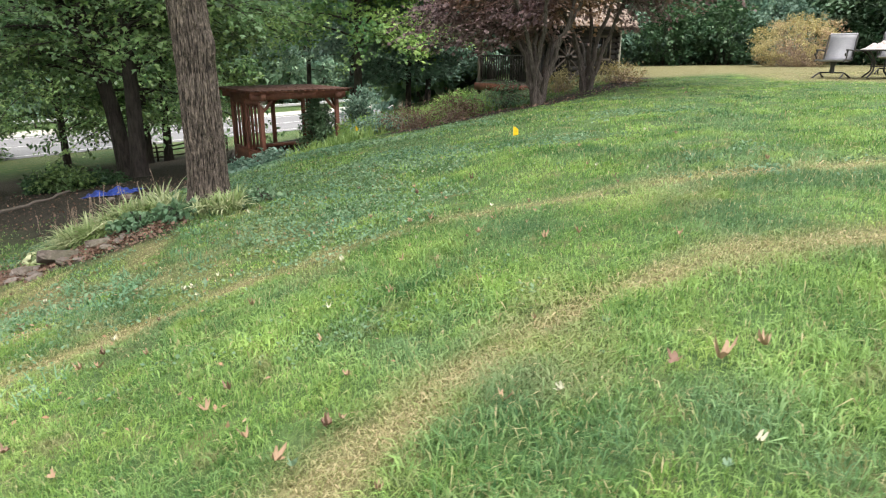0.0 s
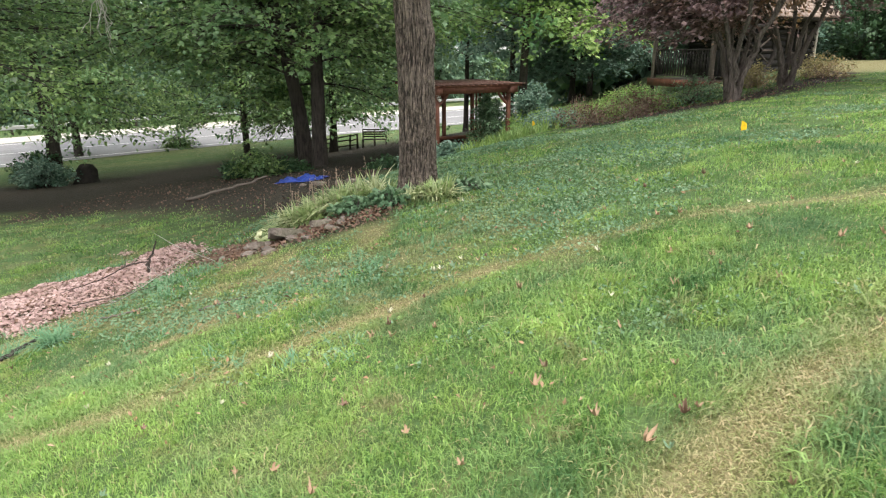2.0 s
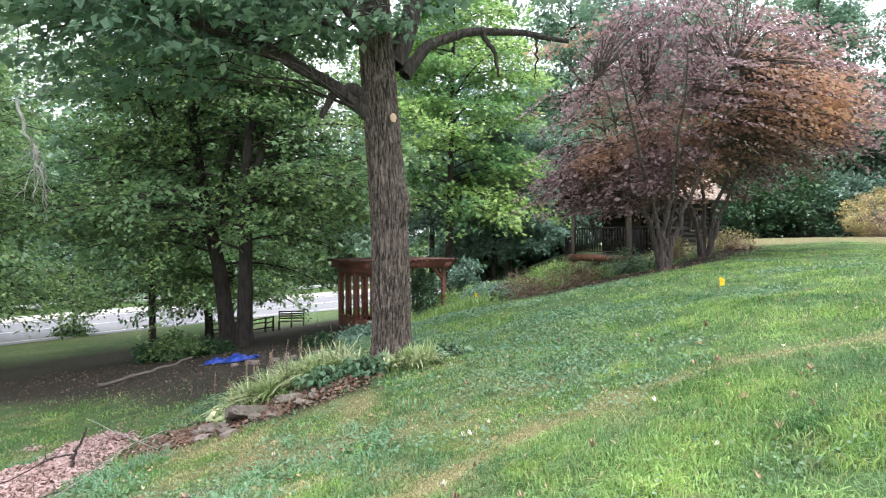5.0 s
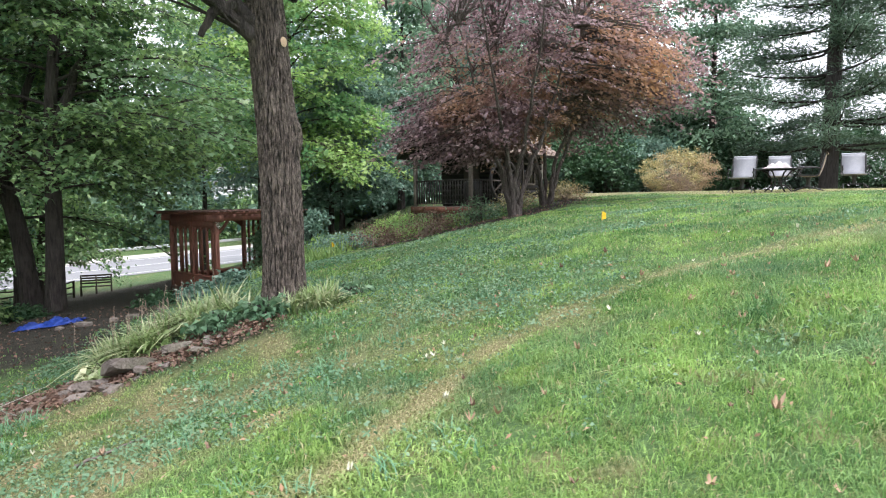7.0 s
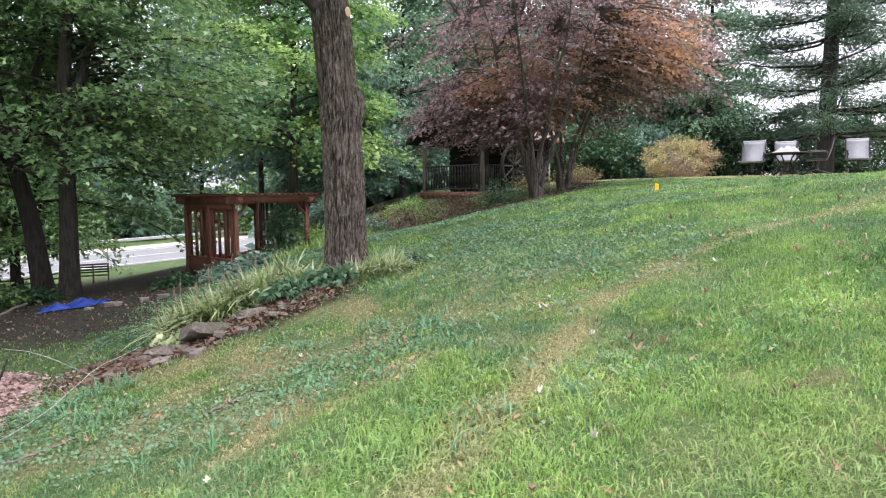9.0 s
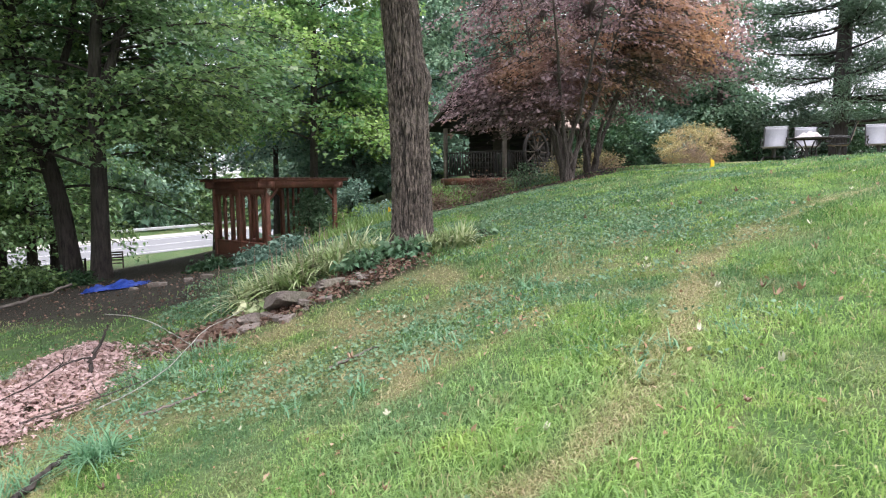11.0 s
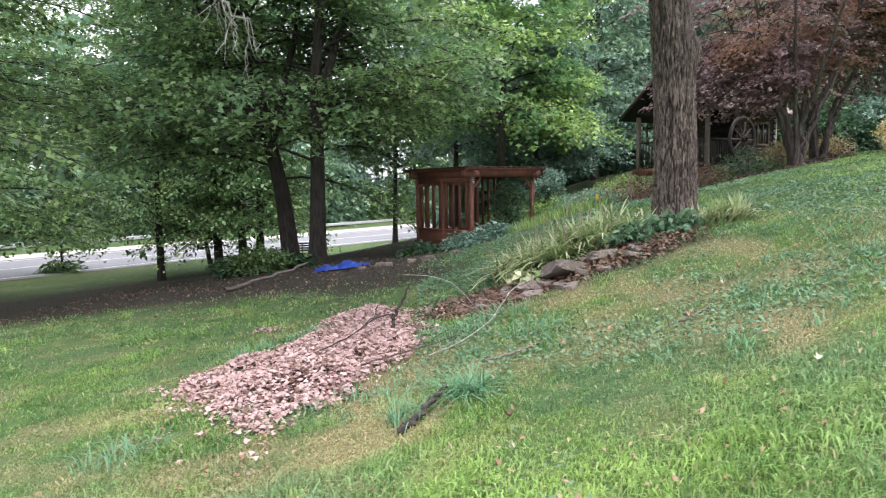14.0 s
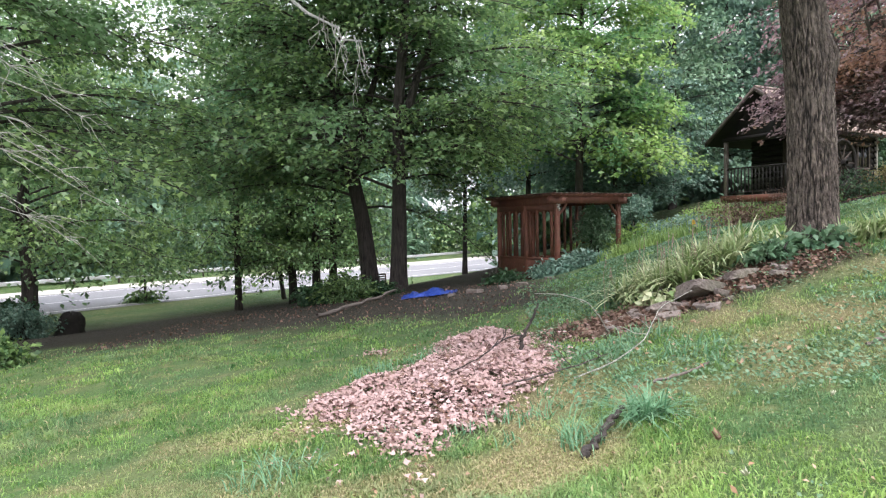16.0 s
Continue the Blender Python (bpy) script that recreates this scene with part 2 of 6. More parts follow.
LINE_WHITE = surface("worn_white_road_paint", (0.72, 0.72, 0.70), (0.82, 0.82, 0.80), 2, 0.7)
GALVANISED = surface("galvanised_steel", (0.62, 0.63, 0.64), (0.74, 0.75, 0.76), 2, 0.45, metal=0.3)
CHARRED = surface("dark_stump_wood", (0.018, 0.015, 0.014), (0.05, 0.042, 0.037), 6, 0.9, relief=0.6)
BLACK_GLASS = surface("dark_window_glass", (0.012, 0.014, 0.016), (0.02, 0.022, 0.025), 2, 0.08, relief=0)
CREAM = surface("cream_painted_trim", (0.62, 0.58, 0.52), (0.72, 0.68, 0.62), 5, 0.7)
CUT_WOOD = surface("pale_cut_wood", (0.62, 0.42, 0.27), (0.75, 0.55, 0.38), 12, 0.8)


# ---- mesh helpers ----
def fast_mesh(name, v, f):
    """A mesh from vertex rows and faces that all have the same number of corners."""
    v, f = np.asarray(v, np.float32), np.asarray(f, np.int32)
    me = bpy.data.meshes.new(name)
    me.vertices.add(len(v))
    me.vertices.foreach_set("co", v.ravel())
    me.loops.add(f.size)
    me.loops.foreach_set("vertex_index", f.ravel())
    me.polygons.add(len(f))
    me.polygons.foreach_set("loop_start", np.arange(len(f), dtype=np.int32) * f.shape[1])
    me.update(calc_edges=True)
    return me


def joined(pieces):
    """Several (vertices, faces) as one pair."""
    vs, fs, k = [], [], 0
    for v, f in pieces:
        vs.append(v)
        fs.append(np.asarray(f) + k)
        k += len(v)
    return np.concatenate(vs), np.concatenate(fs)


def put(name, me, material, parent=None, label="", smooth=False):
    """Links a mesh as one object, under a thing or a part where a parent is given."""
    me.materials.append(material)
    if smooth:
        me.polygons.foreach_set("use_smooth", np.ones(len(me.polygons), bool))
    ob = new(name, me)
    if parent is not None:
        ob.parent = parent
    return tagged(ob, label)


def part(name, pair, material, parent=None, label="", smooth=False):
    return put(name, fast_mesh(name, *pair), material, parent, label, smooth)


def thing(name, x, y, z, turn, label, category, group="", kind=""):
    ob = new(name)
    ob.empty_display_size = 0.2
    ob.matrix_basis = pose(x, y, z, 0, 0, turn)
    return tagged(ob, label, category, group, kind)


def box(x0, x1, y0, y1, z0, z1, bevel=0.0):
    """A box as (vertices, quads), its long edges cut back a little where a bevel is given."""
    if not bevel:
        v = np.array([(x, y, z) for z in (z0, z1) for x, y in ((x0, y0), (x1, y0), (x1, y1), (x0, y1))], float)
        return v, np.array([(3, 2, 1, 0), (4, 5, 6, 7), (0, 1, 5, 4), (1, 2, 6, 5), (2, 3, 7, 6), (3, 0, 4, 7)])
    bm = bmesh.new()
    bmesh.ops.create_cube(bm, size=1)
    for w in bm.verts:
        w.co = ((x0 + x1) / 2 + w.co.x * (x1 - x0), (y0 + y1) / 2 + w.co.y * (y1 - y0), (z0 + z1) / 2 + w.co.z * (z1 - z0))
    bmesh.ops.bevel(bm, geom=bm.edges[:], offset=bevel, segments=1, affect="EDGES")
    bm.verts.index_update()
    v = np.array([w.co[:] for w in bm.verts])
    f = []
    for q in bm.faces:
        i = [w.index for w in q.verts]
        f.append(i if len(i) == 4 else (i[0], i[1], i[2], i[2]) if len(i) == 3 else i[:4])
    tris = [q for q in f if q[2] == q[3]]
    bm.free()
    flat = [(q[0], q[1], q[2]) for q in f] + [(q[0], q[2], q[3]) for q in f if q[2] != q[3]]
    return v, np.array([(*q, q[2]) for q in flat])[:, :3] if tris else np.array(flat)


def tri(pair):
    """The same faces as triangles."""
    v, f = pair
    f = np.asarray(f)
    return (v, f) if f.shape[1] == 3 else (v, np.concatenate([f[:, [0, 1, 2]], f[:, [0, 2, 3]]]))


def solid(*pairs):
    return joined([tri(p) for p in pairs])


def tube(points, radii, sides=6, ridges=0.0, rng=None):
    """A tapered tube along points, closed at its end by its taper. (vertices, quads)"""
    p = np.asarray(points, float)
    r = np.broadcast_to(np.asarray(radii, float), len(p))
    d = np.gradient(p, axis=0)
    d /= np.linalg.norm(d, axis=1, keepdims=True) + 1e-9
    ref = np.where(np.abs(d[:, 2:3]) > 0.9, np.array([[1.0, 0, 0]]), np.array([[0, 0, 1.0]]))
    if np.abs(d[:, 2]).min() < 0.9 < np.abs(d[:, 2]).max():
        ref = np.tile(np.array([[0.6, 0.75, 0.1]]), (len(p), 1))
    a = np.cross(d, ref)
    a /= np.linalg.norm(a, axis=1, keepdims=True) + 1e-9
    b = np.cross(d, a)
    t = np.arange(sides) / sides * 2 * np.pi
    v = p[:, None] + r[:, None, None] * (np.cos(t)[None, :, None] * a[:, None] + np.sin(t)[None, :, None] * b[:, None])
    i, j = np.meshgrid(np.arange(len(p) - 1), np.arange(sides), indexing="ij")
    j2 = (j + 1) % sides
    f = np.stack([i * sides + j, i * sides + j2, (i + 1) * sides + j2, (i + 1) * sides + j], -1).reshape(-1, 4)
    return v.reshape(-1, 3), f[:, ::-1]


def bent(a, b, sag=0.0, wobble=0.0, n=6, rng=None):
    """Points from a to b on a sagging, slightly wandering line."""
    a, b = np.asarray(a, float), np.asarray(b, float)
    t = np.linspace(0, 1, n)[:, None]
    p = a + (b - a) * t
    p[:, 2] -= sag * (4 * t * (1 - t))[:, 0]
    if wobble:
        w = rng.normal(0, wobble, (n, 3))
        w[0] = w[-1] = 0
        p += w
    return p


def leaves(c, size, out, lift, rng, width=0.62, fold=0.12):
    """Kite-shaped folded leaves at the places c, pointing along out, their faces tilted at random by lift. (vertices, quads)"""
    k = len(c)
    size = np.broadcast_to(size, k)[:, None]
    d = out + rng.normal(0, 0.55, (k, 3))
    d /= np.linalg.norm(d, axis=1, keepdims=True) + 1e-9
    up = np.array([0, 0, 1.0]) + rng.normal(0, lift, (k, 3))
    s = np.cross(d, up)
    s /= np.linalg.norm(s, axis=1, keepdims=True) + 1e-9
    nrm = np.cross(s, d)
    v = np.empty((k, 4, 3))
    v[:, 0] = c - d * size * 0.5
    v[:, 2] = c + d * size * 0.5 - nrm * size * 0.08
    v[:, 1] = c + s * size * width / 2 + nrm * size * fold - d * size * 0.06
    v[:, 3] = c - s * size * width / 2 + nrm * size * fold - d * size * 0.06
    return v.reshape(-1, 3), np.arange(4 * k).reshape(k, 4)


def blades(c, height, width, lean, rng, heading):
    """Bent grass blades standing at c, falling over towards their heading. (vertices, quads)"""
    k = len(c)
    d = np.stack([np.cos(heading), np.sin(heading), 0 * heading], 1)
    b = rng.uniform(0, 2 * np.pi, k)
    s = np.stack([np.cos(b), np.sin(b), 0 * b], 1) * (np.broadcast_to(width, k) / 2)[:, None]
    h = np.broadcast_to(height, k)[:, None]
    ln = np.broadcast_to(lean, k)[:, None]
    up = np.array([0, 0, 1.0])
    v = np.empty((k, 4, 3))
    v[:, 0] = c - up * 0.01
    mid = c + up * h * 0.6 + d * ln * h * 0.35
    v[:, 1], v[:, 3] = mid + s, mid - s
    v[:, 2] = c + up * h * (1 - 0.45 * np.abs(ln)) + d * ln * h
    return v.reshape(-1, 3), np.arange(4 * k).reshape(k, 4)


# ---- the lie of the land ----
def ease(a, b, v):
    u = np.clip((v - a) / (b - a), 0, 1)
    return u * u * (3 - 2 * u)


ROAD_EDGE = np.array([(-75, -25), (-55, 3), (-39.5, 25), (-31, 36.3), (-23, 47), (-13.3, 57), (-1, 71), (14, 93), (32, 125)], float)


def past_road_edge(x, y):
    """Metres beyond the near edge of the road; negative on the garden's side."""
    x, y = np.asarray(x, float), np.asarray(y, float)
    best, sign = np.full(x.shape, 1e9), np.zeros(x.shape)
    for (ax, ay), (bx, by) in zip(ROAD_EDGE[:-1], ROAD_EDGE[1:]):
        dx, dy = bx - ax, by - ay
        t = np.clip(((x - ax) * dx + (y - ay) * dy) / (dx * dx + dy * dy), 0, 1)
        d = np.hypot(x - ax - t * dx, y - ay - t * dy)
        near = d < best
        best = np.where(near, d, best)
        sign = np.where(near, np.sign(dx * (y - ay) - dy * (x - ax)), sign)
    return best * sign


def land(x, y):
    """The height of the ground."""
    x, y = np.asarray(x, float), np.asarray(y, float)
    s = x - 1.8 * ease(13, 21, y) * ease(5, 0, x)
    z = -0.72 + 1.75 * np.tanh((s + 2.7) / 6.5) + 0.20 * np.exp(-((s + 4) / 1.9) ** 2)
    z = z - 0.45 * ease(-7, -22, x) - 2.1 * ease(18, 44, -0.75 * x + 0.66 * y)
    z = z + 0.16 * np.exp(-((x + 3.9) ** 2 + (y - 9.3) ** 2) / 0.9) - 0.14 * np.exp(-((x + 4.3) ** 2 + (y - 6.0) ** 2) / 2)
    z = z - 0.30 * np.exp(-((x + 5.2) ** 2 + (y - 20.6) ** 2) / 5.5)
    z = z - 0.25 * np.exp(-((x - 0.4) ** 2 + (y - 26) ** 2) / 8)
    z = z + 0.03 * np.sin(x * 1.7 + 0.4 * y) * np.sin(y * 1.3 - 0.5 * x) * ease(30, 10, np.hypot(x, y))
    z = z - 0.22 * np.exp(-((x - 8.5) ** 2 + (y - 13.5) ** 2) / 34)
    w = ease(-14, -1, past_road_edge(x, y))
    return z * (1 - w) - 5.0 * w


def ground_at(x, y):
    return float(land(x, y))


def near_line(x, y, pts):
    best = np.full(np.shape(x), 1e9)
    for (ax, ay), (bx, by) in zip(pts[:-1], pts[1:]):
        dx, dy = bx - ax, by - ay
        t = np.clip(((x - ax) * dx + (y - ay) * dy) / (dx * dx + dy * dy), 0, 1)
        best = np.minimum(best, np.hypot(x - ax - t * dx, y - ay - t * dy))
    return best


def patches(x, y, scale, seed):
    """Smooth random patches between about -1 and 1."""
    r = np.random.default_rng(seed)
    z = 0
    for k in range(7):
        a, f, p = r.uniform(0, 6.28), scale * r.uniform(0.6, 1.9), r.uniform(0, 6.28)
        z = z + np.sin((np.cos(a) * x + np.sin(a) * y) * f + p + 1.2 * np.sin((np.sin(a) * x - np.cos(a) * y) * f * 0.7))
    return z / 3.2


DRY_TRACK_1 = [(-1.2, 1.2), (0.1, 2.9), (1.05, 3.5), (1.8, 3.65), (2.8, 3.75), (5, 3.7)]
DRY_TRACK_2 = [(-5.6, 2.4), (-3.75, 3.1), (-2.86, 4.05), (-2.1, 5.1), (-0.8, 5.65), (0.6, 5.95), (1.8, 5.95), (3.6, 5.6), (6, 5.4)]


def dryness(x, y):
    """How far the turf has gone to straw, 0 to 1."""
    x, y = np.asarray(x, float), np.asarray(y, float)
    p, q = patches(x, y, 2.6, 3), patches(x, y, 7.0, 13)
    rag = 0.78 + 0.3 * np.clip(q + 0.5 * p, -1, 1)
    w1 = 1.05 * rag * np.exp(-(near_line(x, y, DRY_TRACK_1) / (0.17 + 0.05 * p + 0.05 * q)) ** 2)
    w2 = 0.95 * rag * np.exp(-(near_line(x, y, DRY_TRACK_2) / (0.15 + 0.05 * p + 0.04 * q)) ** 2)
    w3 = 0.45 * ease(0.2, 1.1, patches(x, y, 2.6, 8) + 0.7 * q) * ease(-2.8, -4.5, x) * ease(8, 5, y) * ease(3.9, 4.7, y)
    w4 = 0.9 * ease(19.0, 21.0, y - 0.1 * x) * ease(4.5, 6.5, x)
    w4 = np.maximum(w4, 0.85 * ease(15.8, 17.0, y + 0.55 * (x - 11)) * ease(8.6, 9.8, x))
    w5 = 0.28 * ease(0.45, 1.1, patches(x, y, 2.3, 21) + 0.4 * q) * ease(9, 6, y)
    w6 = 0.3 * ease(0.1, 0.8, patches(x, y, 3.3, 27)) * ease(-7.6, -8.8, x)
    w7 = 0.85 * ease(-0.6, 1.0, patches(x, y, 3.3, 37) + 0.6 * q) * ease(-1.0, -3.4, x) * ease(10, 7.5, y) * ease(-10, -8, x) * ease(4.0, 5.0, y)
    return np.clip(w1 + w2 + w3 + w4 + w5 + w6 + w7, 0, 1)


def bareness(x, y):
    """How far bare soil and rotted leaves show, 0 to 1; the soil's colour also holds tree shade."""
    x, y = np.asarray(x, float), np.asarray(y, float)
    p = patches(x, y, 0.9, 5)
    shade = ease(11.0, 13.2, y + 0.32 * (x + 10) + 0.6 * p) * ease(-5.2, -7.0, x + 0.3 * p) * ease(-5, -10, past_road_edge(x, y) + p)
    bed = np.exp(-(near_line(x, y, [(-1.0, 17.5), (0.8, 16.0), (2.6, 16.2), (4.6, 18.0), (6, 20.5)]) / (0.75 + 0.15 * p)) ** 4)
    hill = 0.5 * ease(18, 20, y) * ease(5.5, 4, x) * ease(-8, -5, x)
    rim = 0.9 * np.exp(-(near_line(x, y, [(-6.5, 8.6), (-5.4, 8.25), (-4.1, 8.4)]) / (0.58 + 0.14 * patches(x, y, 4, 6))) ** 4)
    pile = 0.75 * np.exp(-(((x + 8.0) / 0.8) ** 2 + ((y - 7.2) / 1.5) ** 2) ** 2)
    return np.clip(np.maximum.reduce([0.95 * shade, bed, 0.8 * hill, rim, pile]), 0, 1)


# ---- ground ----
def spread(a, b, step, far, k):
    mid = np.arange(a, b + step / 2, step)
    g = np.geomspace(step * 2, far, k)
    return np.concatenate([a - g[::-1], mid, b + g])


gx, gy = spread(-16, 8, 0.19, 1800, 44), spread(0, 24, 0.19, 1800, 44)
GX, GY = np.meshgrid(gx, gy, indexing="ij")
gv = np.stack([GX, GY, land(GX, GY)], -1).reshape(-1, 3)
ii, jj = np.meshgrid(np.arange(len(gx) - 1), np.arange(len(gy) - 1), indexing="ij")
q0 = ii * len(gy) + jj
gf = np.stack([q0, q0 + len(gy), q0 + len(gy) + 1, q0 + 1], -1).reshape(-1, 4)
ground_mesh = fast_mesh("ground", gv, gf)
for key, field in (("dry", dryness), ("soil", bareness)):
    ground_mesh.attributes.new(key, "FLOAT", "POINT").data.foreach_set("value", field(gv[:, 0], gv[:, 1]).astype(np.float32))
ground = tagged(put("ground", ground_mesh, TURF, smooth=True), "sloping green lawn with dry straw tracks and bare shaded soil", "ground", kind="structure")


# ---- road ----
def ribbon(inner, outer, lift, step=1.5):
    """A strip of ground between two distances beyond the near road edge."""
    pts = []
    for a, b in zip(ROAD_EDGE[:-1], ROAD_EDGE[1:]):
        k = max(2, int(np.hypot(*(b - a)) / step))
        pts += [a + (b - a) * t / k for t in range(k)]
    pts = np.array(pts)
    for _ in range(12):
        pts[1:-1] = (pts[:-2] + 2 * pts[1:-1] + pts[2:]) / 4
    d = np.gradient(pts, axis=0)
    d /= np.linalg.norm(d, axis=1, keepdims=True)
    nrm = np.stack([-d[:, 1], d[:, 0]], 1)
    rows = [np.column_stack([pts + nrm * w, np.full(len(pts), -5.0 + lift)]) for w in (inner, outer)]
    k = len(pts)
    i = np.arange(k - 1)
    return np.concatenate(rows), np.stack([i, i + 1, k + i + 1, k + i], 1), rows[0]


rv, rf, _ = ribbon(0, 12.5, 0.03)
road = tagged(part("road", (rv, rf), ASPHALT), "pale grey two-lane asphalt road", "road", kind="structure")
rv, rf, _ = ribbon(12.5, 16.5, 0.05)
tagged(part("pavement", (rv, rf), SHOULDER), "pale gravel shoulder beside the road", "shoulder", kind="structure")
for inner in (1.0, 6.1, 11.5):
    rv, rf, _ = ribbon(inner, inner + 0.14, 0.04)
    tagged(part("road_line", (rv, rf), LINE_WHITE), "worn white painted line on the asphalt", "road marking", "road lines", "structure")


def guard_rail():
    _, _, line = ribbon(18.5, 19, 0)
    root = thing("guard_rail", 0, 0, 0, 0, "long galvanised steel guard rail along the far side of the road", "guard rail")
    prof = [(0, 0.45), (0.05, 0.5), (0, 0.56), (0.05, 0.62), (0, 0.68), (0.05, 0.73), (0, 0.78)]
    v = np.concatenate([np.column_stack([line[:, 0] + o, line[:, 1] - o, line[:, 2] + h]) for o, h in prof])
    k = len(line)
    i, j = np.meshgrid(np.arange(k - 1), np.arange(len(prof) - 1), indexing="ij")
    f = np.stack([j * k + i, j * k + i + 1, (j + 1) * k + i + 1, (j + 1) * k + i], -1).reshape(-1, 4)
    part("rail", (v, f), GALVANISED, root)
    post = fast_mesh("post", *box(-0.07, 0.07, -0.07, 0.07, 0, 0.8))
    post.materials.append(GREYWOOD)
    for x, y, z in line[8:70:2]:
        o = new("post", post)
        o.parent = root
        o.matrix_basis = pose(x - 0.12, y + 0.12, z)


guard_rail()


# ---- trees ----
def sprays(crown, count, rng, hollow=0.45, floor=-1.0, tier=0.0):
    """Places of leafy sprays inside an ellipsoid crown (centre, radii), more of them near its surface."""
    c, r = np.array(crown[:3], float), np.array(crown[3:], float)
    out = np.empty((0, 3))
    while len(out) < count:
        d = rng.normal(0, 1, (count, 3))
        d /= np.linalg.norm(d, axis=1, keepdims=True)
        k = hollow + (1 - hollow) * rng.uniform(0, 1, (count, 1)) ** 0.6
        k *= 1 + 0.16 * np.sin(d[:, :1] * 5 + d[:, 1:2] * 4 + d[:, 2:] * 6 + rng.uniform(0, 6))
        p = d * k
        out = np.concatenate([out, p[p[:, 2] > floor]])
    p = c + out[:count] * r
    if tier:
        drop = 0.10 * np.hypot(p[:, 0] - c[0], p[:, 1] - c[1])
        p[:, 2] = np.round((p[:, 2] + drop) / tier) * tier - drop + rng.normal(0, 0.3 * tier, count)
    return p


def spray_leaves(places, origin, count, radius, size, lift, rng, sag=0.3, width=0.62, puff=0.07):
    """Flat drooping sprays of leaves at the places, fanning outward from the origin."""
    k = len(places)
    a = rng.uniform(0, 2 * np.pi, (k, count))
    r = radius * np.sqrt(rng.uniform(0, 1, (k, count))) * rng.uniform(0.6, 1.25, (k, 1))
    o = places - np.asarray(origin)
    o[:, 2] *= 0.2
    o /= np.linalg.norm(o, axis=1, keepdims=True) + 1e-6
    along, across = r * np.cos(a) * 1.35, r * np.sin(a) * 0.8
    drop = -sag * r * r / radius - 0.12 * along + rng.normal(0, puff * radius, (k, count))
    off = np.stack([along * o[:, :1] - across * o[:, 1:2], along * o[:, 1:2] + across * o[:, :1], drop], -1)
    c = (places[:, None] + off).reshape(-1, 3)
    d = np.repeat(o, count, 0) * 0.7 + off.reshape(-1, 3) / radius * 0.6 + np.array([0, 0, -0.25])
    return leaves(c, size * rng.uniform(0.6, 1.3, len(c)), d, lift, rng, width)


def branches(trunk, radii, places, rng, limbs, start=0.3, sides=6, thick=0.35, twigs=True):
    """Limbs from the trunk to some of the sprays, and twigs from the limbs to the others."""
    trunk = np.asarray(trunk, float)
    pieces, nodes = [], []
    pick = rng.permutation(len(places))
    for p in places[pick[:limbs]]:
        low = trunk[0, 2] + start * (trunk[-1, 2] - trunk[0, 2])
        want = np.clip(p[2] - 0.3 * np.hypot(*(p - trunk[len(trunk) // 2])[:2]), low, trunk[-1, 2] * 0.97)
        k = int(np.argmin(np.abs(trunk[:, 2] - want)))
        line = bent(trunk[k], p, -0.10 * np.linalg.norm(p - trunk[k]), 0.06 * np.linalg.norm(p - trunk[k]) / 3, 7, rng)
        r = max(0.02, radii[k] * thick) * np.linspace(1, 0.18, 7)
        pieces.append(tube(line, r, sides))
        nodes.append(line[2:])
    nodes = np.concatenate(nodes)
    for p in places[pick[limbs:]] if twigs else ():
        q = nodes[np.argmin(((nodes - p) ** 2).sum(1))]
        if np.linalg.norm(q - p) > 0.15:
            pieces.append(tube(bent(q, p, -0.05, 0.03, 4, rng), np.linspace(0.022, 0.006, 4) * (0.7 + radii[0]), 3))
    return pieces


def tree(name, x, y, label, trunk, r0, r1, crown, count, per, size, radius, bark, leaf, seed, limbs=22, lift=0.45,
         start=0.3, hollow=0.45, sag=0.3, flare=1.2, sides=14, width=0.62, category="tree", floor=-1.0, thick=0.2, tier=0.0, twigs=True):
    """A tree: a tapered, flared trunk with its limbs and twigs, and a crown of leafy sprays. trunk: points above the base."""
    rng = np.random.default_rng(seed)
    root = thing(name, x, y, ground_at(x, y) - 0.05, 0, label, category)
    t = np.asarray(trunk, float)
    s = np.linspace(0, len(t) - 1, 26)
    line = np.stack([np.interp(s, np.arange(len(t)), t[:, k]) for k in range(3)], 1)
    for _ in range(3):
        line[1:-1] = (line[:-2] + 2 * line[1:-1] + line[2:]) / 4
    h = line[:, 2] - line[0, 2]
    rad = (r0 + (r1 - r0) * (h / h[-1]) ** 0.8) * (1 + (flare - 1) * np.exp(-h / 0.35))
    places = np.concatenate([sprays(c, n, rng, hollow, floor, tier) for c, n in zip(crown, count)])
    body = [tube(line, rad, sides)] + branches(line, rad, places, rng, limbs, start, thick=thick, twigs=twigs)
    part("trunk", joined(body), bark, root, smooth=True)
    first = 0
    for k, n in enumerate(count):
        kind = leaf[k] if isinstance(leaf, tuple) else leaf
        part("crown", spray_leaves(places[first:first + n], (0, 0, line[-1, 2] * 0.6), per, radius, size, lift, rng, sag, width), kind, root)
        first += n
    return root


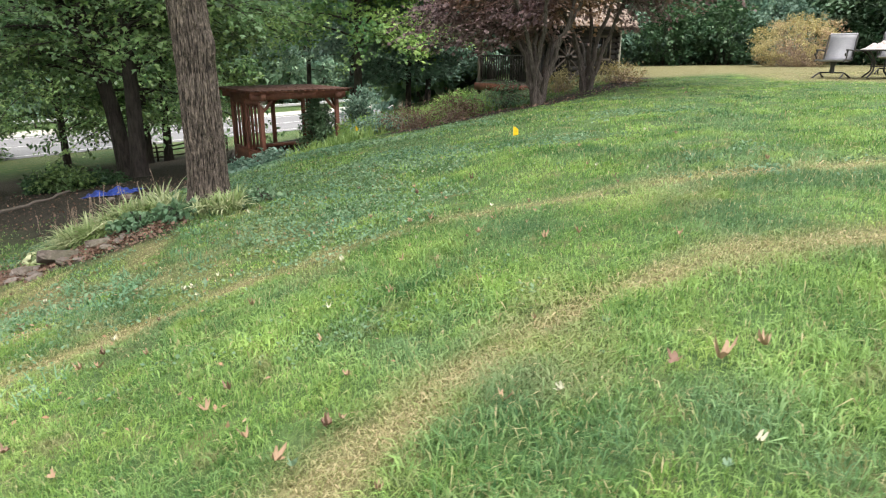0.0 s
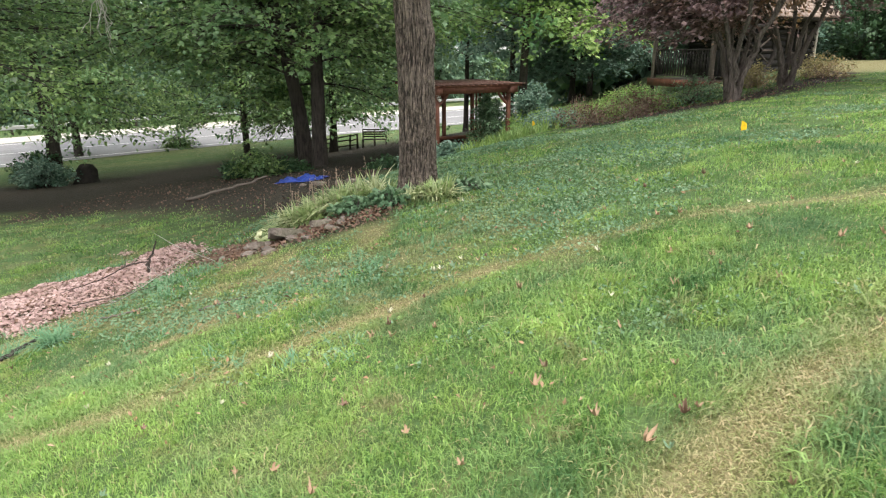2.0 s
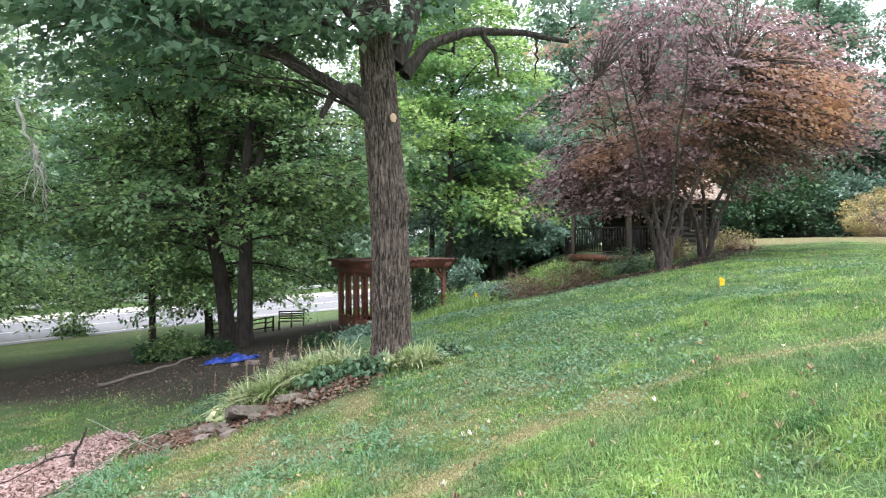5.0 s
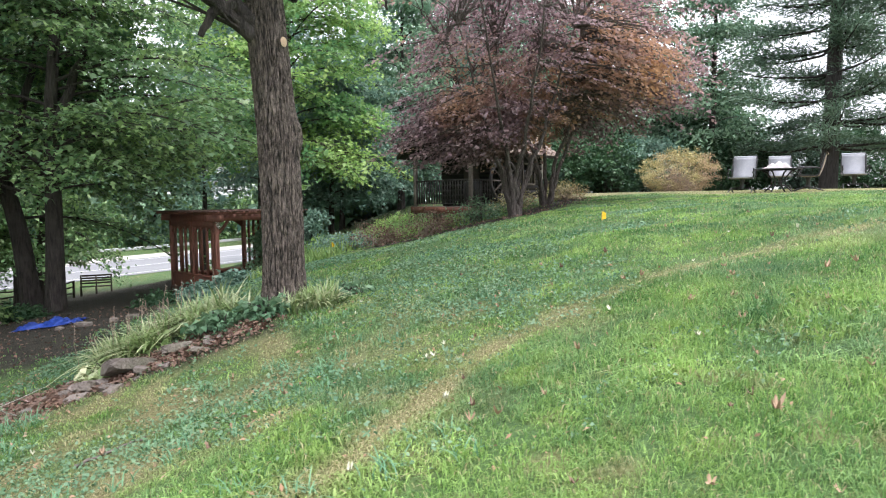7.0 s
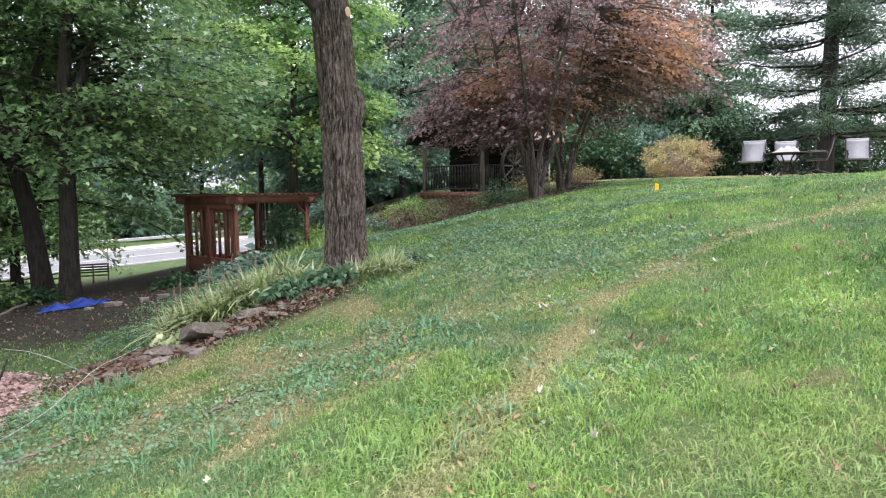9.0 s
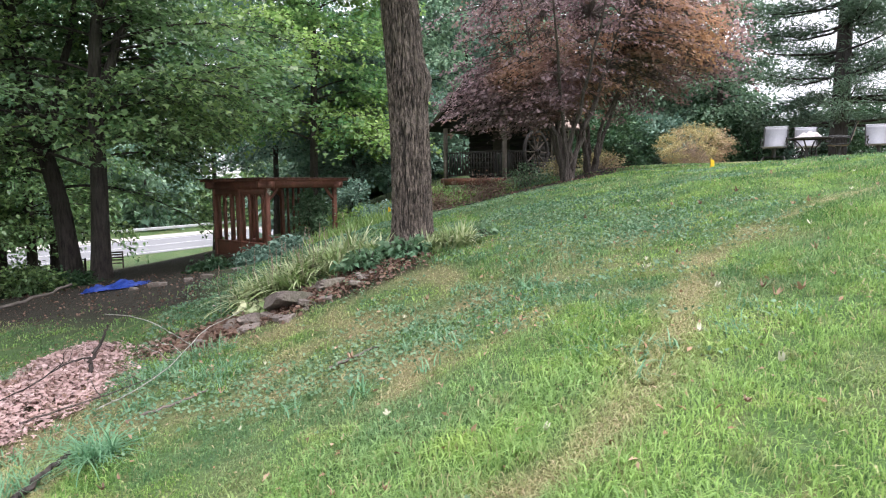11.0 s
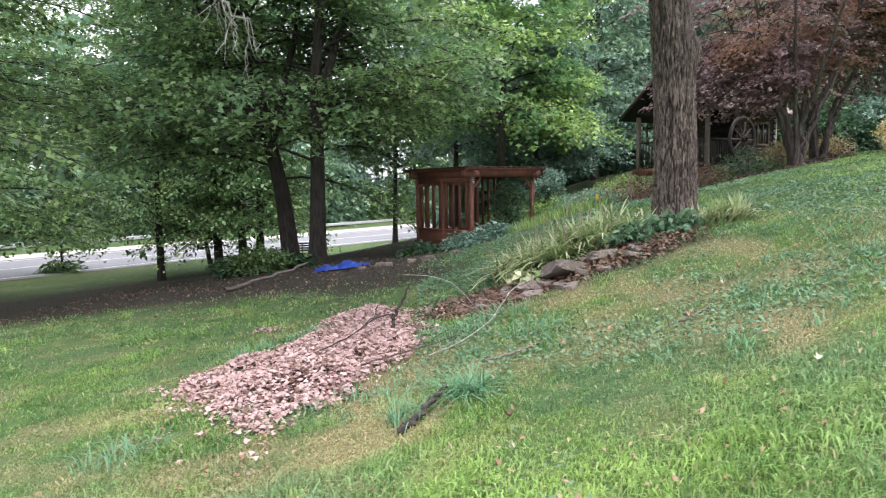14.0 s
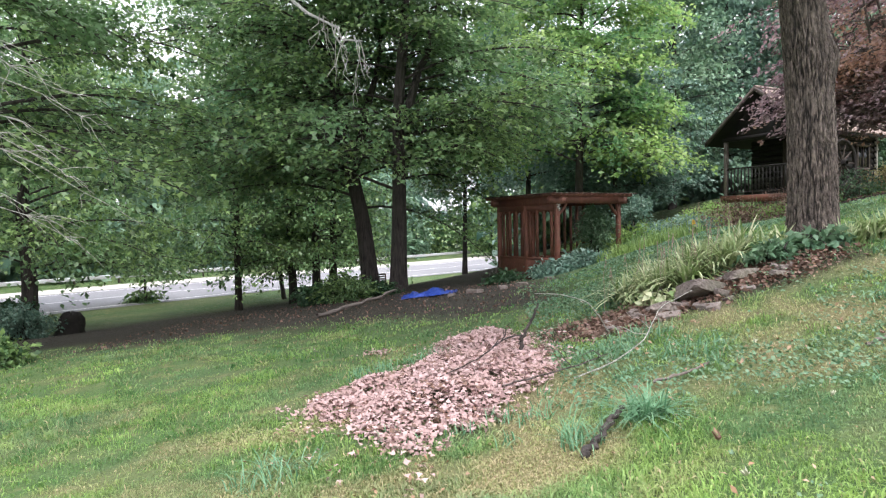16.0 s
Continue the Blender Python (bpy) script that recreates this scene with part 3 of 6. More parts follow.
def lobed_leaves(c, size, out, lift, rng, fold=0.10):
    """Three-lobed maple leaves at the places c, pointing along out. (vertices, six-cornered faces)"""
    k = len(c)
    size = np.broadcast_to(size, k)[:, None]
    d = out + rng.normal(0, 0.4, (k, 3))
    d /= np.linalg.norm(d, axis=1, keepdims=True) + 1e-9
    up = np.array([0, 0, 1.0]) + rng.normal(0, lift, (k, 3))
    s = np.cross(d, up)
    s /= np.linalg.norm(s, axis=1, keepdims=True) + 1e-9
    nrm = np.cross(s, d)
    v = np.empty((k, 6, 3))
    for i, (a, b) in enumerate(((-0.42, 0), (-0.06, 0.5), (0.12, 0.19), (0.56, 0), (0.12, -0.19), (-0.06, -0.5))):
        v[:, i] = c + d * size * a + s * size * b + nrm * size * (fold * abs(b) * 2 - 0.12 * max(a, 0))
    return v.reshape(-1, 3), np.arange(6 * k).reshape(k, 6)


def bough(base, heading, length, rise, droop, rng, size, twig_count=13, per=15, thick=0.05, fine=True):
    """One bough: a limb that rises and droops, flat side twigs in a fan, and leaves along the twigs. Returns wood and leaf pairs."""
    base = np.asarray(base, float)
    fwd, side = np.array([math.cos(heading), math.sin(heading), 0]), np.array([-math.sin(heading), math.cos(heading), 0])
    bend = rng.uniform(-0.18, 0.18)

    def spine(t):
        t = np.asarray(t, float)[..., None]
        return base + length * (fwd * t + side * bend * t * t) + np.array([0, 0, 1.0]) * length * (rise * t - droop * t * t)

    wood = [tube(spine(np.linspace(0, 1, 8)), thick * np.linspace(1, 0.14, 8), 5)]
    roots, tips = [], []
    for k in range(twig_count):
        t = 0.16 + 0.80 * (k + rng.uniform(0, 0.8)) / twig_count
        reach = length * 0.40 * math.sin(math.pi * min(1, (t + 0.10) ** 0.8)) ** 0.7 * rng.uniform(0.65, 1.15) + 0.25
        for sign in (-1, 1):
            if rng.uniform(0, 1) < 0.12:
                continue
            go = fwd * rng.uniform(0.5, 1.0) + side * sign * rng.uniform(0.65, 1.0)
            tip = spine(t) + go / np.linalg.norm(go) * reach + np.array([0, 0, rng.normal(0.0, 0.2) - 0.2]) * reach
            roots.append(spine(t))
            tips.append(tip)
            if fine:
                wood.append(tube([roots[-1], (roots[-1] + tip) / 2 + (0, 0, 0.05 * reach), tip], [0.011, 0.006, 0.003], 3))
    roots.append(spine(0.8))
    tips.append(spine(1.06))
    roots, tips = np.array(roots), np.array(tips)
    span = np.linalg.norm(tips - roots, axis=1)
    i = np.repeat(np.arange(len(roots)), np.maximum(4, (per * span / span.mean()).astype(int)))
    u = rng.uniform(0.08, 1.05, len(i))[:, None]
    way = (tips - roots) / span[:, None]
    c = roots[i] + (tips - roots)[i] * u + np.array([0, 0, 1.0]) * (0.2 * span[i, None] * u * (1 - u))
    c = c + rng.normal(0, 1, (len(i), 3)) * np.array([0.19, 0.19, 0.10]) * (size / 0.17)
    out = way[i] * 0.7 + rng.normal(0, 0.45, (len(i), 3)) * np.array([1, 1, 0.3]) + np.array([0, 0, -0.30])
    return wood, (lobed_leaves if fine else leaves)(c, size * rng.uniform(0.6, 1.25, len(i)), out, 0.30, rng)


def bough_tree(name, x, y, label, trunk, r0, r1, low, high, step, reach, leaf, seed, size=0.17, extra=(), bark=None, per=25, twig_count=13, flare=1.2, rise=0.36, droop=0.50, around=2, second=None, fine=True, open_side=None, forks=()):
    """A broad-leaved tree in tiers of flat drooping boughs. low, high: heights of the tiers; reach: lengths at the lowest and highest;
    extra: single boughs (height, heading in degrees, length, droop)."""
    rng = np.random.default_rng(seed)
    root = thing(name, x, y, ground_at(x, y) - 0.05, 0, label, "tree")
    t = np.asarray(trunk, float)
    s = np.linspace(0, len(t) - 1, 26)
    line = np.stack([np.interp(s, np.arange(len(t)), t[:, k]) for k in range(3)], 1)
    for _ in range(3):
        line[1:-1] = (line[:-2] + 2 * line[1:-1] + line[2:]) / 4
    h = line[:, 2] - line[0, 2]
    rad = (r0 + (r1 - r0) * (h / h[-1]) ** 0.8) * (1 + (flare - 1) * np.exp(-h / 0.35))
    specs, turn = [], rng.uniform(0, 6.28)
    for z in np.arange(low, high, step):
        for k in range(around):
            turn += 2.4
            f = (z - low) / (high - low)
            if open_side is not None and z < 9.5 and math.cos(turn - math.radians(open_side)) > 0.5 and rng.uniform(0, 1) < 0.65:
                continue
            specs.append((z + rng.normal(0, 0.15), turn + rng.normal(0, 0.25), (reach[0] + (reach[1] - reach[0]) * f ** 1.3) * rng.uniform(0.6, 1.12), rise + 0.35 * f + rng.normal(0, 0.13), droop * rng.uniform(0.75, 1.2)))
    specs += [(z, math.radians(a), ln, rise, dr) for z, a, ln, dr in extra]
    wood, first, other = [tube(line, rad, 14)], [], []
    for pts in forks:
        wood.append(tube(bent(pts[0], pts[1], 0.25, 0.05, 9, rng), np.linspace(0.6 * r0, 0.2 * r0, 9), 10))
    for k, (z, a, ln, up, dr) in enumerate(specs):
        base = [np.interp(z, line[:, 2], line[:, q]) for q in range(3)]
        w, leafy = bough(base, a, ln, up, dr, rng, size, twig_count, per, 0.014 + 0.006 * ln, fine)
        wood += w
        (other if second and rng.uniform(0, 1) < 0.3 else first).append(leafy)
    part("trunk", joined(wood), bark or BARK_DARK, root, smooth=True)
    part("crown", joined(first), leaf, root)
    if other:
        part("crown", joined(other), second, root)
    return root


def straight(h, lean=(0, 0)):
    return [(lean[0] * k, lean[1] * k, h * k) for k in (0, 0.25, 0.5, 0.75, 1)]


def big_oak():
    """The oak beside the bed: furrowed bark modelled in relief, a broken bare limb, a leafy limb and a high crown."""
    rng = np.random.default_rng(11)
    x, y = -3.48, 9.3
    z = -0.72
    root = thing("oak_tree", x, y, z, 0, "tall oak with deeply furrowed grey-brown bark and a leafy crown", "tree")
    hs = np.concatenate([np.linspace(0, 4.6, 180), np.linspace(4.7, 10, 20)])
    cx = -0.06 * hs / 3 + 0.05 * np.sin(hs * 0.9) - 0.012 * hs
    cy = 0.04 * hs
    sides = 220
    th = np.arange(sides) / sides * 2 * np.pi
    base = 0.272 - 0.007 * hs + 0.10 * np.exp(-hs / 0.18)
    base = np.where(hs > 4.6, 0.24 - (hs - 4.6) * 0.03, base)
    H, T = np.meshgrid(hs, th, indexing="ij")
    ridge = np.empty(H.shape)
    for a in range(len(hs)):
        for b in range(sides):
            p = Vector((10.5 * math.cos(th[b]), 10.5 * math.sin(th[b]), hs[a] * 2.5))
            w = noise.noise(p * 0.7) * 0.5
            p2 = p + Vector((w, -w, 0))
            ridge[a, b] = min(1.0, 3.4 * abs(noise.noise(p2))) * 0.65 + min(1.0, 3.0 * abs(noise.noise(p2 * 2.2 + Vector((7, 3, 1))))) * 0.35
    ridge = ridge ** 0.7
    knob = 0.09 * np.exp(-(((T - 5.9 + 0) / 0.45) ** 2 + ((H - 2.35) / 0.22) ** 2))
    flare = 0.03 * np.exp(-H / 0.2) * np.sin(T * 5 + 1)
    R = base[:, None] + 0.042 * (ridge - 0.6) + knob + flare
    v = np.stack([cx[:, None] + R * np.cos(T), cy[:, None] + R * np.sin(T), H], -1).reshape(-1, 3)
    i, j = np.meshgrid(np.arange(len(hs) - 1), np.arange(sides), indexing="ij")
    j2 = (j + 1) % sides
    f = np.stack([i * sides + j, i * sides + j2, (i + 1) * sides + j2, (i + 1) * sides + j], -1).reshape(-1, 4)
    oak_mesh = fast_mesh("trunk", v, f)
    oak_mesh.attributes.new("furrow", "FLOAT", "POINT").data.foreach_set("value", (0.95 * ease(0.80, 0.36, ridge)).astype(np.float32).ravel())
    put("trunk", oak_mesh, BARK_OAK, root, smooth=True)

    def limb(pts, r, label="", material=BARK_DARK):
        s = np.linspace(0, len(pts) - 1, 14)
        p = np.stack([np.interp(s, np.arange(len(pts)), np.array(pts)[:, k]) for k in range(3)], 1)
        p[1:-1] += rng.normal(0, 0.015, (12, 3))
        return part("limb", tube(p, np.linspace(r, r * 0.35, 14), 9), material, root, label, smooth=True)

    limb([(0.2, 0.3, 4.25), (0.55, 0.5, 4.75), (1.2, 0.8, 5.05), (2.0, 1.1, 5.08), (2.75, 1.3, 4.98)], 0.10, "bare broken limb with hanging stubs")
    limb([(1.35, 0.85, 5.03), (1.55, 0.9, 4.7), (1.62, 0.95, 4.35)], 0.05)
    limb([(2.2, 1.15, 5.05), (2.22, 1.15, 4.7), (2.2, 1.15, 4.35)], 0.025)
    limb([(-0.2, 0.1, 3.55), (-0.75, -0.1, 4.0), (-1.6, -0.5, 4.45), (-2.6, -1.3, 4.7), (-4.2, -2.2, 5.0)], 0.115, "long leafy limb")
    limb([(-0.15, 0.1, 3.7), (-0.5, -0.05, 3.98), (-0.78, -0.15, 3.88), (-0.93, -0.2, 3.55)], 0.11, "drooping broken stub of a limb")
    limb([(-0.05, 0.25, 4.4), (-0.5, 0.5, 6.2), (-1.2, 1.0, 8.5), (-1.6, 1.4, 11)], 0.18)
    limb([(0.05, 0.3, 4.4), (0.6, 0.9, 6.4), (1.4, 1.6, 9), (2, 2.2, 11)], 0.16)
    out = np.array([math.cos(-0.85), math.sin(-0.85), 0])
    side, mid = np.array([-out[1], out[0], 0]), np.array([-0.12, 0.14, 3.55]) + out * 0.315
    ring = np.array([mid + 0.055 * (math.cos(a) * side + math.sin(a) * np.array([0, 0, 1.2])) for a in np.linspace(0, 6.28, 13)[:-1]])
    scar = np.concatenate([[mid + out * 0.02], ring])
    part("branch_scar", (scar, [(0, k, k % 12 + 1) for k in range(1, 13)]), CUT_WOOD, root, "pale round cut branch scar")
    low = np.concatenate([sprays((-3.2, -1.4, 4.9, 2.6, 1.9, 1.1), 100, rng, 0.1), sprays((-1.5, -0.3, 5.2, 2.0, 1.5, 0.9), 50, rng, 0.1)])
    # the second high group is unseen, added to shade the bare soil below
    high = np.concatenate([sprays((-0.8, 1.0, 9.4, 7.4, 6.8, 3.4), 300, rng), sprays((-7.0, 4.5, 9.6, 5.5, 5.5, 1.8), 170, rng, 0.2)])
    twigs = branches([(-0.2, 0.1, 3.6), (-0.75, -0.1, 4.0), (-1.6, -0.5, 4.45), (-2.6, -1.3, 4.7), (-4.2, -2.2, 5.0)], [0.06] * 5, low, rng, 26, 0.1)
    part("twig", joined(twigs), BARK_DARK, root)
    part("twig", joined(branches([(0, 0.3, 4.5), (0, 0.5, 7), (0, 0.8, 10)], [0.2, 0.15, 0.1], high, rng, 24, 0.1)), BARK_DARK, root)
    a = spray_leaves(low, (0, 0, 5), 46, 0.5, 0.15, 0.5, rng)
    b = spray_leaves(high, (0, 0, 6), 46, 0.9, 0.22, 0.4, rng)
    part("crown", joined([a, b]), LEAF_OAK, root)


big_oak()

bough_tree("maple_tree", -10.3, 21.5, "tall twin maple with dark bark and low spreading green boughs", [(0, 0, 0), (0.1, 0, 3), (0.1, 0.1, 6), (0.4, 0.2, 9), (0.6, 0.3, 15)],
           0.29, 0.06, 3.4, 14.0, 0.29, (6.4, 3.4), LEAF_MAPLE, 21, size=0.18, open_side=-100, forks=[((0.1, 0, 5.2), (1.5, 0.4, 9.5))], extra=[(4.9, -10, 6.6, 0.38), (5.3, -30, 6.5, 0.45), (6.8, -25, 6.6, 0.42)], second=LEAF_LIT)
bough_tree("maple_tree", -11.4, 22.9, "tall leaning maple with dark bark beside its twin", [(0, 0, 0), (-0.25, 0, 2.6), (-0.8, 0, 5), (-1.3, 0.2, 8), (-1.8, 0.3, 15)],
           0.32, 0.06, 3.2, 14.0, 0.29, (7.2, 3.4), LEAF_MAPLE, 22, size=0.18, open_side=-75, forks=[((-0.6, 0, 4.3), (0.5, 0.2, 9.0)), ((-0.5, 0, 3.9), (-3.0, 0.3, 9.0))], extra=[(4.6, -125, 7.4, 0.44), (4.3, -150, 7.0, 0.42), (5.4, -140, 7.2, 0.46), (8.5, 190, 7.6, 0.36), (9.6, 215, 7.4, 0.36), (10.6, 175, 7.2, 0.34), (11.4, 200, 6.8, 0.34), (12.2, 225, 6.4, 0.34), (3.4, 170, 6.8, 0.40)], second=LEAF_LIT)
bough_tree("lime_maple_tree", -3.6, 27.5, "bright yellow-green maple behind the pergola", straight(14, (0.4, 0.2)), 0.2, 0.05, 3.4, 13.5, 0.36, (5.6, 3.2), LEAF_LIME, 23, size=0.19)
tree("dogwood_tree", -0.8, 34, "blue-green dogwood on the wooded slope", straight(8, (0.3, 0.2)), 0.16, 0.05, [(0, -1, 4.6, 4.6, 3.4, 3.6)], [170], 100, 0.17, 1.1, BARK_DARK, LEAF_BLUE, 24, 18, lift=0.3, tier=0.7)
bough_tree("dogwood_tree", -1.6, 30.0, "blue-green dogwood with low tiers of boughs", straight(7, (0.2, 0.1)), 0.14, 0.04, 1.2, 6.6, 0.36, (3.8, 2.0), LEAF_BLUE, 25, size=0.18)
bough_tree("roadside_tree", -21.0, 35.5, "slim straight tree on the shaded lawn near the road", straight(19, (0.1, 0)), 0.21, 0.06, 2.7, 18.4, 0.55, (5.4, 3.6), LEAF_MAPLE, 26, size=0.23, per=14, around=3, fine=False)
for k, (tx, ty, lean) in enumerate([(-18.4, 37.2, -0.4), (-16.9, 36.6, 0.1), (-16.2, 37.6, 0.5), (-20.3, 41.5, -2.2)]):
    bough_tree("roadside_tree", tx, ty, "dark-trunked tree in the row by the split-rail fence", straight(16, (lean, 0)), 0.26 if k < 3 else 0.14, 0.06, 2.2, 15.4, 0.7, (4.8, 3.2), LEAF_MAPLE, 30 + k, size=0.27, per=10, around=3, fine=False, twig_count=10, second=LEAF_LIT)
bough_tree("shade_tree", -26.6, 26.6, "dark-trunked tree with low boughs beside the road", [(0, 0, 0), (0.2, 0, 2.5), (-0.1, 0, 5), (0.3, 0, 8), (0.5, 0, 15)], 0.36, 0.06,
           3.2, 14.5, 0.42, (7.2, 4.0), LEAF_MAPLE, 36, size=0.23, per=16, fine=False, extra=[(2.6, 0, 6.5, 0.36), (2.9, 25, 7.0, 0.38), (3.1, -25, 6.6, 0.38), (3.6, -10, 7.5, 0.42), (4.4, 10, 7.6, 0.44), (4.0, -40, 7.0, 0.44), (5.2, -20, 7.2, 0.44)])
tree("sapling", -29.0, 40.5, "small leafy sapling with a shrub at its foot near the road", straight(4.2), 0.09, 0.03, [(0, 0, 2.9, 1.9, 1.7, 1.5), (0, 0, 0.45, 1.2, 0.9, 0.5)], [80, 36], 34, 0.2, 0.55, BARK_DARK, LEAF_MAPLE, 37, 12)
bough_tree("shade_tree", -19.5, 14.5, "dark tree with low green boughs at the lawn's edge", straight(13, (0.6, 0.3)), 0.3, 0.06, 4.4, 12.6, 0.42, (6.8, 3.6), LEAF_MAPLE, 38, extra=[(4.8, 40, 6.6, 0.36), (5.4, 60, 6.4, 0.36), (5.2, 85, 6.2, 0.38)])
bough_tree("roadside_tree", -33.5, 36.0, "tall leafy tree close to the road", straight(20, (0.4, 0)), 0.26, 0.06, 4.0, 19.4, 0.55, (6.2, 4.0), LEAF_MAPLE, 43, size=0.26, per=13, around=3, fine=False)
for k, (tx, ty) in enumerate([(-5.0, 36.0), (-8.6, 42.0)]):
    bough_tree("backdrop_tree", tx, ty, "dark green tree on the slope towards the road", straight(16, (0.3, 0.2)), 0.18, 0.05, 4.6, 15.6, 0.5, (5.2, 3.0), LEAF_FAR if k else LEAF_BLUE, 54 + k, size=0.28, per=9, around=3, fine=False)
for k, (tx, ty) in enumerate([(2.6, 35.5), (6.4, 38.5), (10.8, 37.5)]):
    bough_tree("backdrop_tree", tx, ty, "pale green tree in the woods behind the cabin", straight(15, (0.3, 0.2)), 0.2, 0.05, 2.2, 14.6, 0.5, (4.8, 2.8), LEAF_FAR if k != 1 else LEAF_BLUE, 44 + k, size=0.28, per=9, around=3, fine=False)
bough_tree("backdrop_tree", 20.2, 32.8, "blue-green tree rising behind the hedge", straight(13, (0.3, 0.2)), 0.24, 0.06, 1.6, 12.6, 0.5, (4.6, 2.4), LEAF_FAR, 39, size=0.24, per=12, around=3, fine=False)
bough_tree("backdrop_tree", 16.2, 36.5, "blue-green tree rising behind the hedge", straight(14, (0.3, 0.2)), 0.24, 0.06, 1.6, 13.6, 0.5, (4.8, 2.6), LEAF_FAR, 40, size=0.26, per=12, around=3, fine=False)


def japanese_maple(x, y, stems, crown, count, seed, label):
    """A many-stemmed purple maple with layered boughs."""
    rng = np.random.default_rng(seed)
    root = thing("japanese_maple", x, y, ground_at(x, y) - 0.05, 0, label, "tree")
    places = np.concatenate([sprays(c, n, rng, 0.35) for c, n in zip(crown, count)])
    body, nodes = [], []
    for k in range(stems):
        a = k / stems * 6.28 + rng.uniform(-0.3, 0.3)
        reach = rng.uniform(1.4, 3.0)
        pts = np.array([(0.1 * np.cos(a), 0.1 * np.sin(a), 0), (0.2 * np.cos(a), 0.2 * np.sin(a), 0.7), (0.55 * np.cos(a), 0.5 * np.sin(a), 1.6),
                        (reach * 0.65 * np.cos(a), reach * 0.6 * np.sin(a), 3.0), (reach * np.cos(a), reach * 0.9 * np.sin(a), 4.8)])
        s = np.linspace(0, 4, 14)
        line = np.stack([np.interp(s, np.arange(5), pts[:, q]) for q in range(3)], 1)
        line[1:-1] = (line[:-2] + line[1:-1] + line[2:]) / 3 + rng.normal(0, 0.03, (12, 3))
        body.append(tube(line, np.linspace(0.085, 0.016, 14), 8))
        nodes.append(line[4:])
    nodes = np.concatenate(nodes)
    for p in places:
        near = ((nodes - p) ** 2).sum(1) + 1.5 * np.maximum(0, nodes[:, 2] - p[2]) ** 2
        q = nodes[np.argmin(near)]
        body.append(tube(bent(q, p, -0.18 * np.linalg.norm(p - q) / 2, 0.05, 5, rng), np.linspace(0.026, 0.006, 5), 4))
    part("trunk", joined(body), BARK_GREY, root, smooth=True)
    k = len(places)
    n = rng.integers(38, 62)
    a, r = rng.uniform(0, 6.28, (k, n)), 0.62 * np.sqrt(rng.uniform(0, 1, (k, n))) * rng.uniform(0.6, 1.2, (k, 1))
    o = places - np.array([0, 0, 3.0])
    o[:, 2] = 0
    o /= np.linalg.norm(o, axis=1, keepdims=True) + 1e-6
    along, across = 1.5 * r * np.cos(a), 0.75 * r * np.sin(a)
    off = np.stack([along * o[:, :1] - across * o[:, 1:2], along * o[:, 1:2] + across * o[:, :1], -0.32 * along - 0.25 * r * r + rng.normal(0, 0.035, (k, n))], -1)
    c = (places[:, None] + off).reshape(-1, 3)
    part("crown", leaves(c, 0.11 * rng.uniform(0.6, 1.3, len(c)), np.repeat(o, n, 0) + np.array([0, 0, -0.45]), 0.35, rng, 0.75), LEAF_PURPLE, root)


japanese_maple(2.35, 16.3, 8, [(1.3, 0.8, 4.7, 4.1, 3.2, 2.7), (-1.05, 0.6, 2.45, 1.9, 1.7, 0.95), (3.6, 0.3, 3.8, 1.9, 1.7, 1.2), (1.2, 2.0, 2.9, 2.9, 1.0, 0.8)], [430, 230, 100, 90], 41, "purple-bronze japanese maple with grey branching stems in a mulch bed")
japanese_maple(3.9, 17.9, 5, [(0.9, 0.5, 4.6, 3.2, 2.6, 2.2)], [110], 42, "second purple japanese maple standing close to the cabin")


def pine(x, y, h, seed):
    """A tall pine with whorls of flat, drooping boughs and gaps of sky between them."""
    rng = np.random.default_rng(seed)
    root = thing("pine_tree", x, y, ground_at(x, y) - 0.1, 0, "tall white pine with a dark trunk and layered boughs", "tree")
    body = [tube([(0, 0, 0), (0.1, 0, h * 0.3), (0.2, 0, h * 0.6), (0.2, 0, h)], [0.42, 0.36, 0.26, 0.05], 12)]
    leafy = []
    for z in np.arange(2.2, h, 1.15):
        for k in range(6):
            a = rng.uniform(0, 6.28)
            reach = (1 - 0.65 * z / h) * rng.uniform(3.2, 6.0)
            tip = np.array([0.1 + reach * np.cos(a), reach * np.sin(a), z + rng.uniform(-0.2, 0.6)])
            line = bent((0.1, 0, z), tip, 0.25, 0.06, 6, rng)
            body.append(tube(line, np.linspace(0.075, 0.015, 6), 4))
            for t in np.linspace(0.35, 1.05, 7):
                c = np.array([0.1, 0, z]) + (tip - np.array([0.1, 0, z])) * t
                m = 84
                off = rng.normal(0, 1, (m, 3)) * np.array([0.5, 0.5, 0.2])
                leafy.append(leaves(c + off, 0.34 * rng.uniform(0.7, 1.3, m), off * 2 + np.array([np.cos(a), np.sin(a), 0.2]), 0.6, rng, 0.16, 0.02))
    part("trunk", joined(body), BARK_PINE, root, smooth=True)
    part("crown", joined(leafy), NEEDLES, root)


pine(21.8, 26.1, 17, 51)


